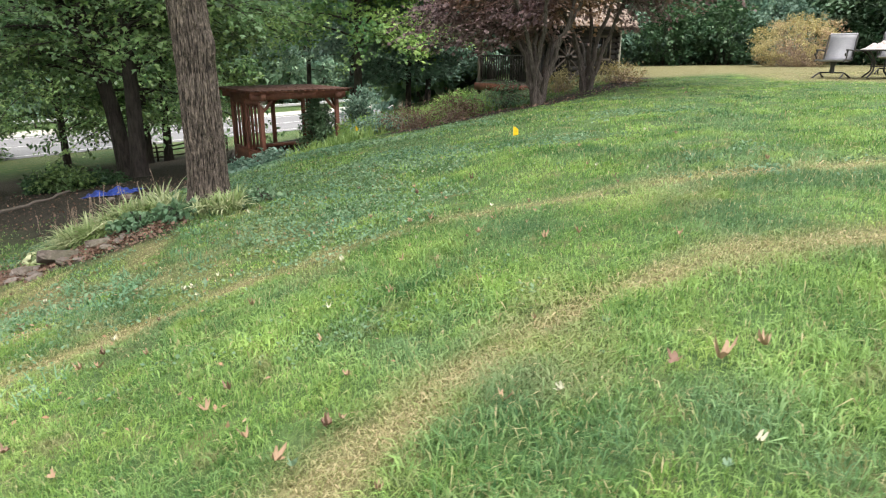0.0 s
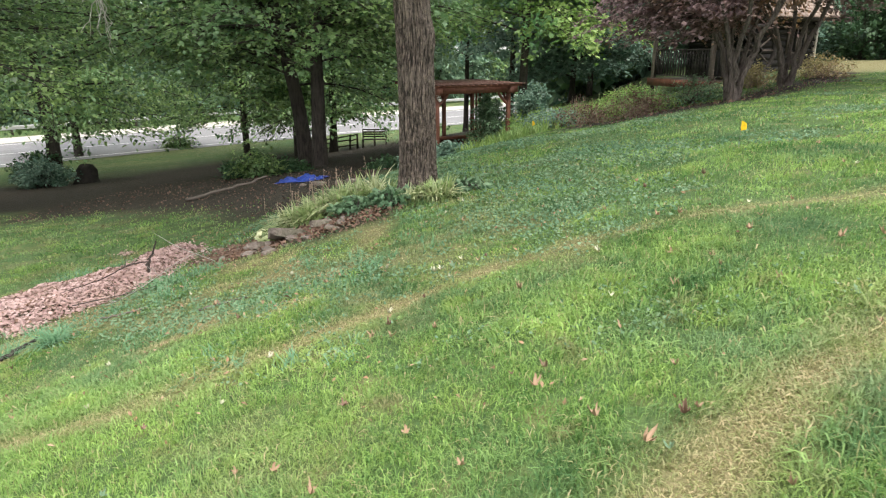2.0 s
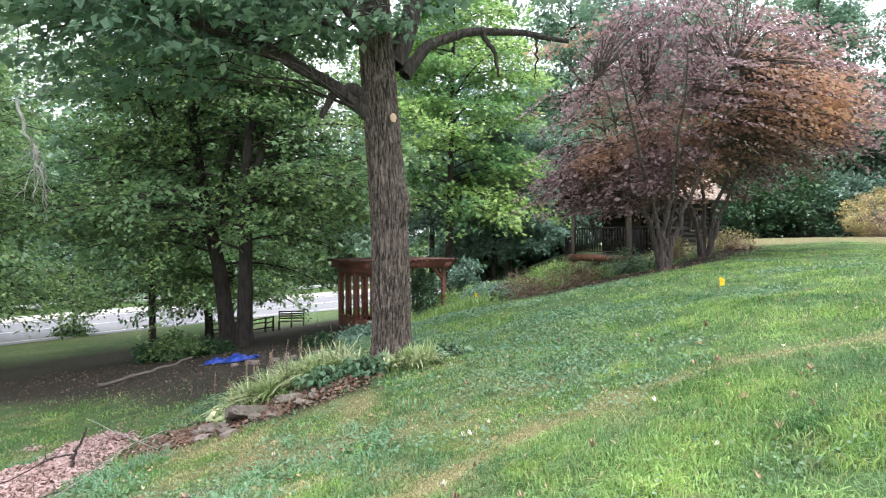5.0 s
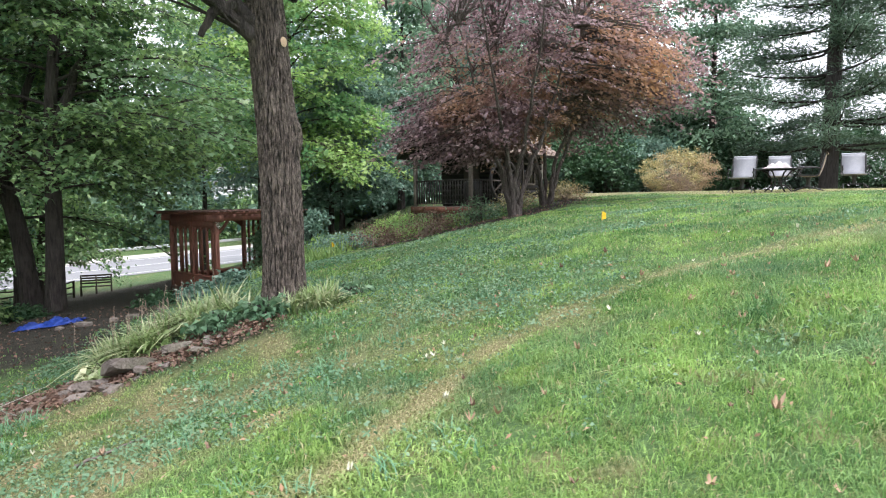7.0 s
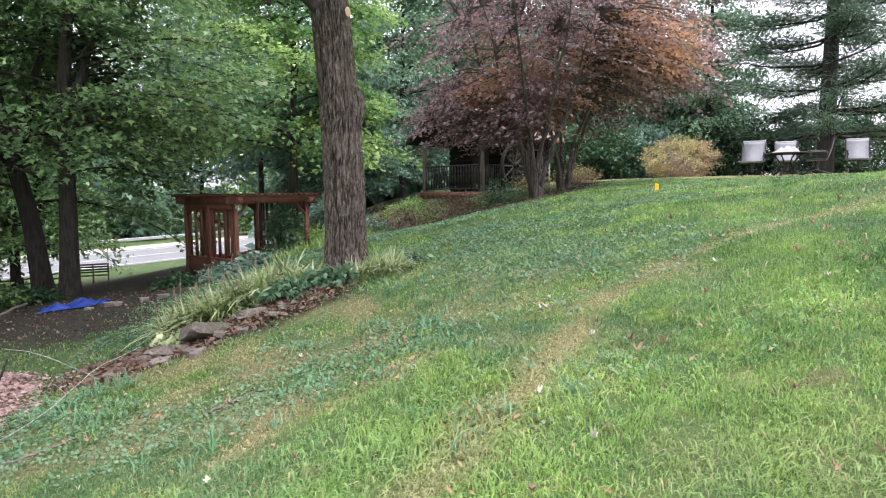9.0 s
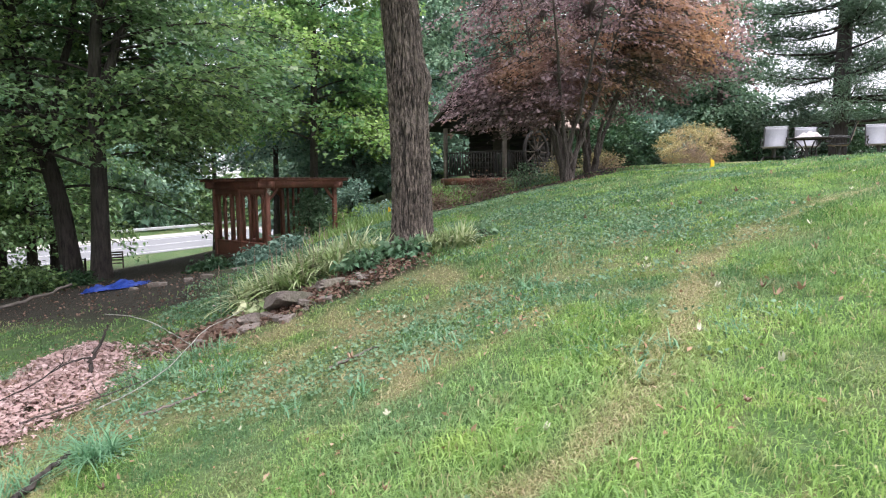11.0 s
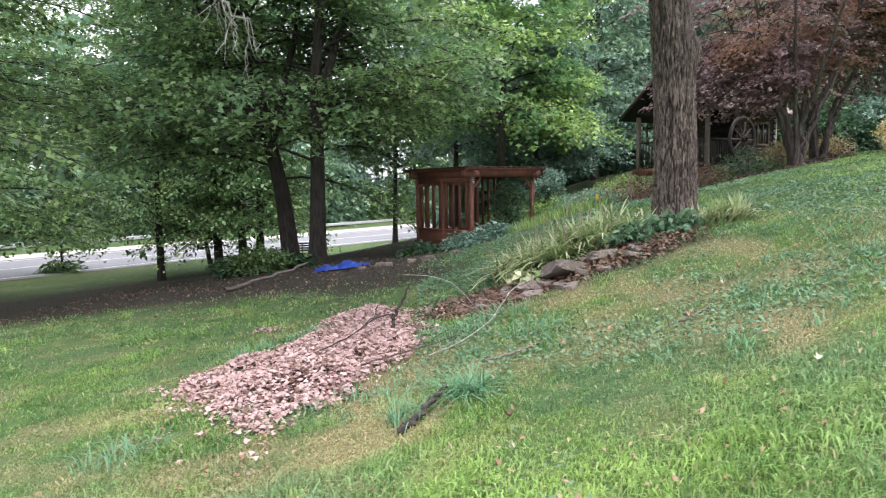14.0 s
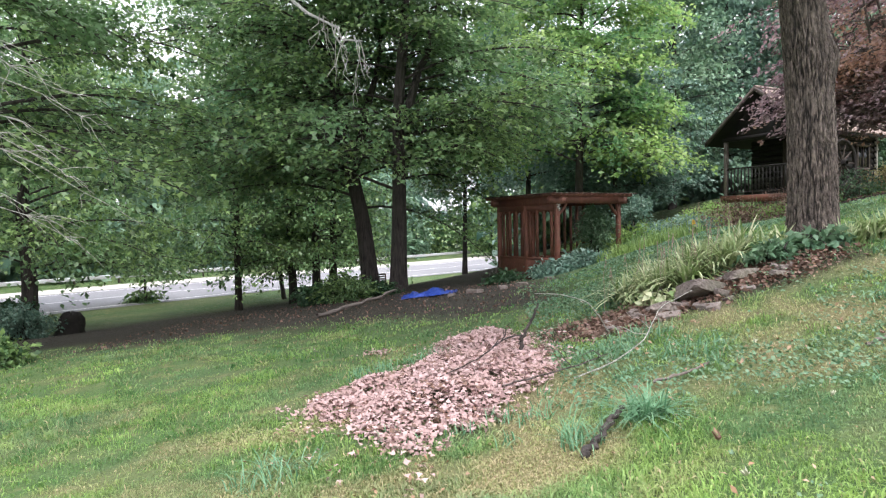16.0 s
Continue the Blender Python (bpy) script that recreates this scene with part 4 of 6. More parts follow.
def hanging_twigs(x, y, z, count, length, seed, label, turn):
    """Bare pale dead twigs hanging from a dead bough that runs back to its tree."""
    rng = np.random.default_rng(seed)
    root = thing("dead_branch", x, y, z, turn, label, "branch")
    part("bough", tube(bent((0, 0, 0), (2.2, 1.5, 1.6), 0.1, 0.05, 8, rng), np.linspace(0.012, 0.035, 8), 6), BARK_PALE, root, smooth=True)
    for k in range(count):
        t = rng.uniform(0, 0.5)
        a = np.array((2.2, 1.5, 1.6)) * t
        b = a + np.array([rng.uniform(-0.45, 0.3), rng.uniform(-0.3, 0.3), -rng.uniform(0.3, 1.0) * length])
        line = bent(a, b, 0.08, 0.05, 7, rng)
        c = line[4] + np.array([rng.uniform(-0.2, 0.2), 0, -0.25 * length])
        part("twig", joined([tube(line, np.linspace(0.013, 0.005, 7), 4), tube(bent(line[3], c, 0, 0.02, 4, rng), np.linspace(0.008, 0.003, 4), 4)]), BARK_PALE, root)


def far_tree(h, leaf, seed, per=10, size=0.98):
    return tree("forest_tree", 0, 400, "distant leafy tree in the woods", straight(h, (0.3, 0.2)), 0.22, 0.06, [(0, 0, h * 0.62, h * 0.30, h * 0.30, h * 0.40), (0, 0, h * 0.2, h * 0.26, h * 0.26, h * 0.18)],
                [96, 52], per, size, 1.4, BARK_DARK, leaf, seed, 5, sides=7, twigs=False)


def woods():
    """The woods across the road, on the slope behind the cabin and along the garden's far side."""
    rng = np.random.default_rng(61)
    kinds = [far_tree(13, LEAF_FAR, 71), far_tree(11, LEAF_MAPLE, 72), far_tree(14, LEAF_BLUE, 73), far_tree(9, LEAF_DARK, 74, 30, 0.48)]
    spots = []
    for k in range(26):
        t = rng.uniform(0.6, 6.8)
        a, b = ROAD_EDGE[int(t)], ROAD_EDGE[int(t) + 1]
        p, d = a + (b - a) * (t % 1), (b - a) / np.hypot(*(b - a))
        off = rng.uniform(25, 48)
        spots.append((p[0] - d[1] * off, p[1] + d[0] * off, rng.integers(0, 3)))
    for k in range(14):
        spots.append((rng.uniform(-2, 16), rng.uniform(48, 64), rng.integers(0, 3)))
    for k in range(7):
        spots.append((14 + k * 1.9 + rng.uniform(-1, 1), 40 - 0.55 * k + rng.uniform(-2, 3), 3))
    for x, y, k in ((11.5, 46, 0), (16.5, 44, 2), (-30, 58, 0), (-22, 66, 1), (-12, 74, 0), (-36, 48, 0)):
        spots.append((x, y, k))
    for k in range(6):
        spots.append((rng.uniform(38, 56), rng.uniform(2, 20), rng.integers(0, 4)))
    for k in range(14):
        spots.append((rng.uniform(-50, -31), rng.uniform(6, 22), rng.integers(0, 3)))
    for k in range(7):
        spots.append((rng.uniform(-40, 35), rng.uniform(-30, -16), rng.integers(0, 4)))
    low = []
    for k in range(27):
        t = 1.8 + 0.225 * k
        a, b = ROAD_EDGE[int(t)], ROAD_EDGE[int(t) + 1]
        p, d = a + (b - a) * (t % 1), (b - a) / np.hypot(*(b - a))
        off = rng.uniform(24, 28)
        low.append((p[0] - d[1] * off, p[1] + d[0] * off))
    for x, y in low:
        copy_thing(kinds[rng.integers(0, 2)], pose(x, y, ground_at(x, y) - 0.8, 0, 0, rng.uniform(0, 360)) @ Matrix.Scale(rng.uniform(0.5, 0.75), 4))
    for t in (3.1, 3.35, 3.6, 3.85, 4.1, 4.35, 4.6, 4.85):
        a, b = ROAD_EDGE[int(t)], ROAD_EDGE[int(t) + 1]
        p, d = a + (b - a) * (t % 1), (b - a) / np.hypot(*(b - a))
        x, y = p[0] - d[1] * 31, p[1] + d[0] * 31
        copy_thing(kinds[1], pose(x, y, ground_at(x, y) - 0.8, 0, 0, 500 * t) @ Matrix.Scale(0.9, 4))
    for x, y, k in spots:
        if -3 < past_road_edge(x, y) < 22:
            continue
        s = rng.uniform(0.85, 1.25) * (0.72 if k == 3 and y > 10 else 1.5 if past_road_edge(x, y) > 20 else 1)
        copy_thing(kinds[k], pose(x, y, ground_at(x, y) - 0.1, 0, 0, rng.uniform(0, 360)) @ Matrix.Scale(s, 4))
    for k, ob in enumerate(kinds):
        ob.matrix_basis = pose(-20 + 14 * k, 86 + 5 * k, ground_at(-20 + 14 * k, 86 + 5 * k) - 0.1)


woods()


# ---- built things ----
def solid_part(name, pieces, material, parent, label="", smooth=False):
    return part(name, solid(*pieces), material, parent, label, smooth)


def pergola():
    root = thing("pergola", -5.44, 19.43, -1.97, 34.5, "red-brown wooden garden pergola with slatted sides and a flat roof", "pergola")
    w, d = 2.47, 2.74
    part("deck", box(-0.08, w + 0.08, -0.08, d + 0.08, -0.15, 0.12), REDWOOD_DARK, root)
    for x, y in ((0, 0), (w, 0), (0, d), (w, d), (0, d * 0.5), (w * 0.55, d)):
        post = part("post", solid(box(x - 0.06, x + 0.06, y - 0.06, y + 0.06, -0.5, 2.22, 0.008)), REDWOOD, root)
    for x in (0, w):
        part("beam", box(x - 0.075, x + 0.075, -0.3, d + 0.3, 2.14, 2.34), REDWOOD, root)
    for y in (0, d):
        part("beam", box(-0.3, w + 0.3, y - 0.07, y + 0.07, 2.16, 2.35), REDWOOD, root)
    for k in range(9):
        y = -0.22 + (d + 0.44) * k / 8
        part("rafter", box(-0.36, w + 0.36, y - 0.025, y + 0.025, 2.352, 2.42), REDWOOD, root)
    for k in range(17):
        x = -0.34 + (w + 0.68) * k / 16
        part("roof_slat", box(x - 0.075, x + 0.075, -0.36, d + 0.36, 2.424, 2.45), REDWOOD_DARK, root)
    for x, y, sx, sy in ((0, 0, 1, 0), (w, 0, -1, 0), (0, 0, 0, 1), (0, d, 0, -1), (w, 0, 0, 1)):
        a, b = np.array((x, y, 1.78)), np.array((x + 0.36 * sx, y + 0.36 * sy, 2.15))
        part("brace", tube(bent(a, b, 0.04, 0, 5), 0.05, 4), REDWOOD, root)
    # low panel and slats between the first corner and the next
    part("panel", box(-0.035, 0.035, 0.06, d - 0.06, 0.0, 0.52), REDWOOD, root)
    part("rail", box(-0.06, 0.06, 0.06, d - 0.06, 0.52, 0.58), REDWOOD, root)
    part("rail", box(-0.05, 0.05, 0.06, d - 0.06, 1.98, 2.14), REDWOOD, root)
    for k in range(8):
        y = 0.22 + (d - 0.44) * k / 7
        if abs(y - d / 2) > 0.1:
            part("slat", solid(box(-0.022, 0.022, y - 0.05, y + 0.05, 0.58, 1.98)), REDWOOD, root)
    for k in range(7):
        y0, step = 0.22 + (d - 0.44) * k / 7, (d - 0.44) / 7
        pts = np.linspace(0, np.pi, 9)
        v = np.concatenate([[(x, y0 + step * q / 8, 1.99) for q in range(9)] + [(x, y0 + step * q / 8, 1.80 + 0.14 * np.sin(a)) for q, a in enumerate(pts)] for x in (-0.018, 0.018)])
        f = [(q, q + 1, 10 + q, 9 + q) for q in range(8)] + [(18 + q + 1, 18 + q, 27 + q, 28 + q) for q in range(8)] + [(9 + q, 10 + q, 28 + q, 27 + q) for q in range(8)]
        part("arch", (v, f), REDWOOD, root)
    for x0 in (0.0, w * 0.55):
        span = w * (0.55 if x0 == 0 else 0.45)
        pts = np.linspace(0, np.pi, 13)
        v = np.concatenate([[(x0 + span * k / 12, y, 2.16) for k in range(13)] + [(x0 + span * k / 12, y, 1.80 + 0.3 * np.sin(a)) for k, a in enumerate(pts)] for y in (d - 0.03, d + 0.03)])
        f = [(k, k + 1, 13 + k + 1, 13 + k) for k in range(12)] + [(26 + k + 1, 26 + k, 39 + k, 39 + k + 1) for k in range(12)] + [(13 + k, 13 + k + 1, 39 + k + 1, 39 + k) for k in range(12)]
        part("arch", (v, f), REDWOOD, root)
    for k in range(3):
        x = 0.3 + k * 0.3
        part("slat", box(x - 0.04, x + 0.04, d - 0.02, d + 0.02, 0.12, 1.95), REDWOOD, root)
    part("rail", box(w - 0.05, w + 0.05, 0.06, d - 0.06, 0.55, 0.62), REDWOOD, root)
    for k in range(4):
        y = d * 0.55 + 0.3 * k
        part("slat", box(w - 0.02, w + 0.02, y - 0.045, y + 0.045, 0.12, 2.14), REDWOOD, root)
    part("bench", box(0.2, w - 0.25, d - 0.5, d - 0.1, 0.45, 0.52), REDWOOD, root)
    part("bench_side", box(0.2, w - 0.25, d - 0.14, d - 0.1, 0.12, 0.45), REDWOOD_DARK, root)
    # hearts under the far arch, and a pale rosette on the corner post
    t = np.linspace(0, 2 * np.pi, 25)[:-1]
    heart = np.stack([0.006 * 16 * np.sin(t) ** 3, 0 * t, 0.006 * (13 * np.cos(t) - 5 * np.cos(2 * t) - 2 * np.cos(3 * t) - np.cos(4 * t))], 1)
    for x in (0.62, 1.02):
        v = np.concatenate([heart + (x, d - 0.20, 1.92), heart + (x, d - 0.17, 1.92)])
        f = [(k, (k + 1) % 24, 24 + (k + 1) % 24, 24 + k) for k in range(24)] + [(k, k + 1, 22 - k, 23 - k) for k in range(11)]
        part("heart_ornament", (v, f), CREAM, root, "pale wooden heart ornament")
    for dx, dz in ((0, 0), (0.05, 0.06), (-0.03, 0.11), (0.05, -0.06)):
        v, f = tube([(dx - 0.0, -0.075, 2.05 + dz), (dx, -0.11, 2.05 + dz)], [0.045, 0.02], 8)
        part("rosette", (np.concatenate([v, [(dx, -0.112, 2.05 + dz)]]), f), CREAM, root, "pale rosette ornament")


pergola()


def cabin():
    P = (2.945, 22.43, 0.12)
    root = thing("cabin", *P, 31.9, "small dark-brown log cabin with a railed porch and shingled gable roof", "cabin")
    rng = np.random.default_rng(5)
    wid, x0, x1, fl = 2.95, 1.5, 4.15, 0.36
    part("deck", box(-0.12, x1, -0.05, wid + 0.1, fl - 0.06, fl), GREYWOOD, root)
    part("fascia", box(-0.16, -0.122, -0.05, wid + 0.12, fl - 0.26, fl - 0.012), REDWOOD, root, "red-brown deck fascia board")
    part("fascia", box(-0.12, x1, -0.095, -0.055, fl - 0.22, fl - 0.012), REDWOOD_DARK, root)
    for x, y in ((0, 0.05), (0, wid), (1.5, 0.05), (0, wid * 0.5), (3.9, 0.05), (3.9, wid)):
        part("footing_post", box(x - 0.06, x + 0.06, y - 0.06, y + 0.06, -0.9, fl - 0.06), DARKWOOD, root)
    for x, y in ((0, 0.05), (0, wid), (0, wid * 0.5)):
        if y != wid * 0.5:
            part("porch_post", solid(box(x - 0.065, x + 0.065, y - 0.065, y + 0.065, fl, 2.34, 0.01)), GREYWOOD, root)
    # railings
    for a, b in (((0, 0.12), (0, wid - 0.07)), ((0.07, 0.05), (x0 - 0.05, 0.05))):
        a, b = np.array(a), np.array(b)
        n = np.array((b - a)[::-1]) / np.hypot(*(b - a)) * 0.03
        lo, hi = np.minimum(a - abs(n), b - abs(n)), np.maximum(a + abs(n), b + abs(n))
        part("hand_rail", box(lo[0], hi[0], lo[1], hi[1], fl + 0.94, fl + 0.99), RAILWOOD, root)
        part("bottom_rail", box(lo[0], hi[0], lo[1], hi[1], fl + 0.09, fl + 0.13), RAILWOOD, root)
        count = int(np.hypot(*(b - a)) / 0.135)
        for k in range(count + 1):
            c = a + (b - a) * k / count
            part("baluster", box(c[0] - 0.018, c[0] + 0.018, c[1] - 0.018, c[1] + 0.018, fl + 0.13, fl + 0.94), RAILWOOD, root)
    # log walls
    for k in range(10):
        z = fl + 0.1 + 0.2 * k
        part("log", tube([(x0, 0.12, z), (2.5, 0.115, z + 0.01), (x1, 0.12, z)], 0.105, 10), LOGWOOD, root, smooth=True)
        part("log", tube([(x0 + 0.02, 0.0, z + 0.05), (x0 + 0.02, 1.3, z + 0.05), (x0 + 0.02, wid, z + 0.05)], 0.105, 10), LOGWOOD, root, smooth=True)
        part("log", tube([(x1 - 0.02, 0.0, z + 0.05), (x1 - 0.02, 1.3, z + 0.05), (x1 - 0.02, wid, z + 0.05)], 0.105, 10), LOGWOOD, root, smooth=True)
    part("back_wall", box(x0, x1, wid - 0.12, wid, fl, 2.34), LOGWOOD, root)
    part("corner_board", box(x1 + 0.06, x1 + 0.1, -0.02, 0.16, fl, 2.3), CREAM, root, "cream painted corner board")
    part("door", solid(box(x0 - 0.1, x0 - 0.06, 0.9, 1.7, fl, fl + 1.95, 0.006)), DARKWOOD, root, "dark plank porch door")
    # window in the long wall
    frame_ob = part("window_frame", solid(box(2.95, 3.75, -0.02, 0.02, 1.15, 1.22), box(2.95, 3.75, -0.02, 0.02, 1.95, 2.02), box(2.95, 3.02, -0.02, 0.02, 1.22, 1.95),
                                          box(3.68, 3.75, -0.02, 0.02, 1.22, 1.95), box(3.33, 3.37, -0.015, 0.015, 1.22, 1.95)), GREYWOOD, root)
    part("pane", box(3.02, 3.33, -0.006, 0.006, 1.22, 1.95), BLACK_GLASS, frame_ob)
    part("pane", box(3.37, 3.68, -0.006, 0.006, 1.22, 1.95), BLACK_GLASS, frame_ob)
    # roof: two slopes, gable boards, rafters along the rake
    ey0, ey1, ry, ez, rz, rx0, rx1 = -0.55, wid + 0.5, wid / 2, 2.28, 3.98, -0.5, x1 + 0.35
    for y in (ey0, ey1):
        v = np.array([(rx0, y, ez), (rx1, y, ez), (rx1, ry, rz), (rx0, ry, rz), (rx0, y, ez - 0.09), (rx1, y, ez - 0.09), (rx1, ry, rz - 0.09), (rx0, ry, rz - 0.09)])
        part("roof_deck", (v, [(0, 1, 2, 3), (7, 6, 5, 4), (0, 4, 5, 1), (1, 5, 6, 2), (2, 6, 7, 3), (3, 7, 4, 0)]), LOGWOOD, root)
        t = np.array([(rx0 - 0.03, y, ez - 0.12), (rx0 + 0.03, y, ez - 0.12), (rx0 + 0.03, ry, rz - 0.12), (rx0 - 0.03, ry, rz - 0.12)])
        u = t + (0, 0, 0.145)
        part("rake_board", (np.concatenate([t, u]), [(0, 1, 2, 3), (7, 6, 5, 4), (0, 4, 5, 1), (1, 5, 6, 2), (2, 6, 7, 3), (3, 7, 4, 0)]), DARKWOOD, root)
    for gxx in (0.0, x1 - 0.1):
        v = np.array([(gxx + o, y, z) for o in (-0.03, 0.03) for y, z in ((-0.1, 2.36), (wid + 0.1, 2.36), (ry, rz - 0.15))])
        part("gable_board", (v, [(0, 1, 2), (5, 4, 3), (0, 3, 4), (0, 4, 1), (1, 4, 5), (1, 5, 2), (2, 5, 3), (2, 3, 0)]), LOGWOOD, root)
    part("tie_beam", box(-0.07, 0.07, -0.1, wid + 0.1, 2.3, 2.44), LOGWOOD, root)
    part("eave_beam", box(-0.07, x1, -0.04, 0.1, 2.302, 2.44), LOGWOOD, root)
    slope = np.array([0, ry - ey0, rz - ez])
    run = np.linalg.norm(slope)
    slope /= run
    tilt = math.degrees(math.atan2(slope[2], slope[1]))
    shingle = fast_mesh("shingle", *box(-0.145, 0.145, -0.01, 0.2, 0, 0.014))
    shingle.materials.append(SHINGLE)
    for r in range(14):
        p = np.array([0, ey0 - 0.02, ez + 0.012]) + slope * (0.175 * r)
        for c in range(17):
            o = new("shingle", shingle)
            o.parent = root
            o.matrix_basis = pose(rx0 + 0.14 + 0.295 * c + (0.14 if r % 2 else 0), p[1], p[2] + rng.uniform(0, 0.006), tilt + 2.5, 0, rng.uniform(-0.8, 0.8))
    part("ridge_cap", tube([(rx0, ry, rz + 0.01), (rx1, ry, rz + 0.01)], 0.06, 6), SHINGLE, root)
    # porch clutter: a dark covered grill against the wall
    part("covered_grill", solid(box(0.75, 1.3, 0.55, 1.15, fl, fl + 0.95, 0.08)), IRON, root, "black covered grill on the porch")


cabin()


def wheel():
    """A large old spoked wheel leaning on the cabin's long wall."""
    x, y = 4.235, 22.68
    root = thing("wagon_wheel", x, y, ground_at(x, y) + 0.78, 31.9, "large dark wooden spoked wheel leaning against the cabin wall", "wheel")
    t = np.linspace(0, 2 * np.pi, 37)
    rim = np.stack([0.74 * np.cos(t), 0 * t, 0.74 * np.sin(t)], 1)
    part("rim", tube(rim, 0.07, 8), CHARRED, root, smooth=True)
    part("tyre", tube(rim * 1.075, 0.022, 6), IRON, root, "iron tyre", smooth=True)
    part("hub", tube([(0, -0.16, 0), (0, -0.14, 0), (0, 0.12, 0), (0, 0.14, 0)], [0.07, 0.11, 0.11, 0.07], 12), CHARRED, root, smooth=True)
    for k in range(10):
        a = k / 10 * 2 * np.pi
        part("spoke", tube([(0.1 * np.cos(a), 0, 0.1 * np.sin(a)), (0.7 * np.cos(a), 0, 0.7 * np.sin(a))], [0.032, 0.022], 6), DARKWOOD, root)


wheel()


def patio_chair(x, y, turn, fabric, label, recline=17):
    """A sling patio chair on a rocking base; it faces its own -y."""
    root = thing("patio_chair", x, y, ground_at(x, y), turn, label, "chair", "patio chairs round the table")
    root.matrix_basis = pose(x, y, ground_at(x, y), 0, 0, turn) @ Matrix.Scale(1.12, 4)
    s, c = math.sin(math.radians(recline)), math.cos(math.radians(recline))

    def back(z):
        return np.array([0, 0.24 + s * z, 0.42 + c * z])

    n = 9
    v = []
    for k in range(n + 1):
        p = back(0.62 * k / n)
        sag = 0.03 * math.sin(math.pi * k / n)
        v += [(-0.29, p[1] + sag, p[2]), (0.29, p[1] + sag, p[2]), (0.29, p[1] + sag + 0.015, p[2]), (-0.29, p[1] + sag + 0.015, p[2])]
    f = [(4 * k + a, 4 * k + (a + 1) % 4, 4 * k + 4 + (a + 1) % 4, 4 * k + 4 + a) for k in range(n) for a in range(4)] + [(3, 2, 1, 0), (4 * n, 4 * n + 1, 4 * n + 2, 4 * n + 3)]
    part("backrest", (np.array(v), f), fabric, root)
    top = back(0.62)
    part("headrest", tube([(-0.3, top[1] + 0.03, top[2] + 0.01), (0.3, top[1] + 0.03, top[2] + 0.01)], 0.032, 8), fabric, root, smooth=True)
    v = []
    for k in range(9):
        yy = -0.27 + 0.53 * k / 8
        z = 0.44 - 0.035 * math.sin(math.pi * k / 8)
        v += [(-0.29, yy, z), (0.29, yy, z), (0.29, yy, z - 0.015), (-0.29, yy, z - 0.015)]
    f = [(4 * k + a, 4 * k + (a + 1) % 4, 4 * k + 4 + (a + 1) % 4, 4 * k + 4 + a) for k in range(8) for a in range(4)] + [(3, 2, 1, 0), (32, 33, 34, 35)]
    part("seat", (np.array(v), f), fabric, root)
    for sx in (-0.31, 0.31):
        line = [(sx, -0.3, 0.40), (sx, -0.27, 0.44), (sx, 0.22, 0.42), (sx, 0.26, 0.46)] + [tuple(back(z) + (sx, 0, 0)) for z in (0.15, 0.4, 0.62)]
        part("side_frame", tube(line, 0.018, 8), IRON, root, smooth=True)
        t = np.linspace(0, 1.4 * np.pi, 11)
        scroll = [(sx * 1.05, -0.27 + 0.065 * math.sin(a), 0.60 + 0.065 * math.cos(a)) for a in t[::-1]]
        part("armrest", tube(scroll + [(sx * 1.05, -0.1, 0.665), (sx * 1.05, 0.15, 0.66), (sx, 0.3, 0.62)], 0.017, 8), IRON, root, smooth=True)
        part("arm_support", tube([(sx, -0.18, 0.43), (sx * 1.08, -0.22, 0.52), (sx * 1.05, -0.16, 0.65)], 0.014, 6), IRON, root, smooth=True)
        part("base_runner", tube([(sx * 0.95, -0.36, 0.02), (sx * 0.95, -0.24, 0.06), (sx * 0.85, 0, 0.14), (sx * 0.95, 0.24, 0.06), (sx * 0.95, 0.38, 0.02)], 0.018, 8), IRON, root, smooth=True)
    part("pedestal", tube([(0, 0, 0.13), (0, 0, 0.28), (0, 0, 0.41)], [0.06, 0.045, 0.09], 10), IRON, root, smooth=True)
    part("cross_bar", tube([(-0.25, 0, 0.14), (0.25, 0, 0.14)], 0.018, 6), IRON, root)
    part("cross_bar", tube([(-0.27, 0, 0.40), (0.27, 0, 0.40)], 0.018, 6), IRON, root)


patio_chair(10.55, 17.95, -48, SLING, "white sling patio chair with black scrolled arms")
patio_chair(12.75, 18.85, -38, SLING, "white sling patio chair standing behind the table")
patio_chair(12.25, 17.1, -136, SLING_TAN, "tan sling patio chair, turned sideways to the lawn", 15)
patio_chair(14.6, 17.7, -40, SLING, "white sling patio chair facing the lawn", 14)


def patio_table(x, y):
    root = thing("patio_table", x, y, ground_at(x, y), 0, "round black iron patio table with curved legs", "table")
    t = np.linspace(0, 2 * np.pi, 33)[:-1]
    v = np.concatenate([np.stack([r * np.cos(t), r * np.sin(t), 0 * t + z], 1) for r, z in ((0.60, 0.70), (0.66, 0.705), (0.67, 0.725), (0.66, 0.74), (0.02, 0.74))])
    f = [(32 * r + k, 32 * r + (k + 1) % 32, 32 * r + 32 + (k + 1) % 32, 32 * r + 32 + k) for r in range(4) for k in range(32)]
    part("tabletop", (v, f), IRON, root)
    for k in range(4):
        a = 0.4 + k * np.pi / 2
        pts = [(0.5, 0.70), (0.36, 0.62), (0.2, 0.42), (0.22, 0.2), (0.42, 0.03)]
        part("leg", tube([(r * math.cos(a), r * math.sin(a), z) for r, z in pts], 0.022, 8), IRON, root, smooth=True)
    part("ring", tube(np.stack([0.2 * np.cos(t), 0.2 * np.sin(t), 0 * t + 0.32], 1), 0.012, 6), IRON, root)


patio_table(11.55, 17.55)


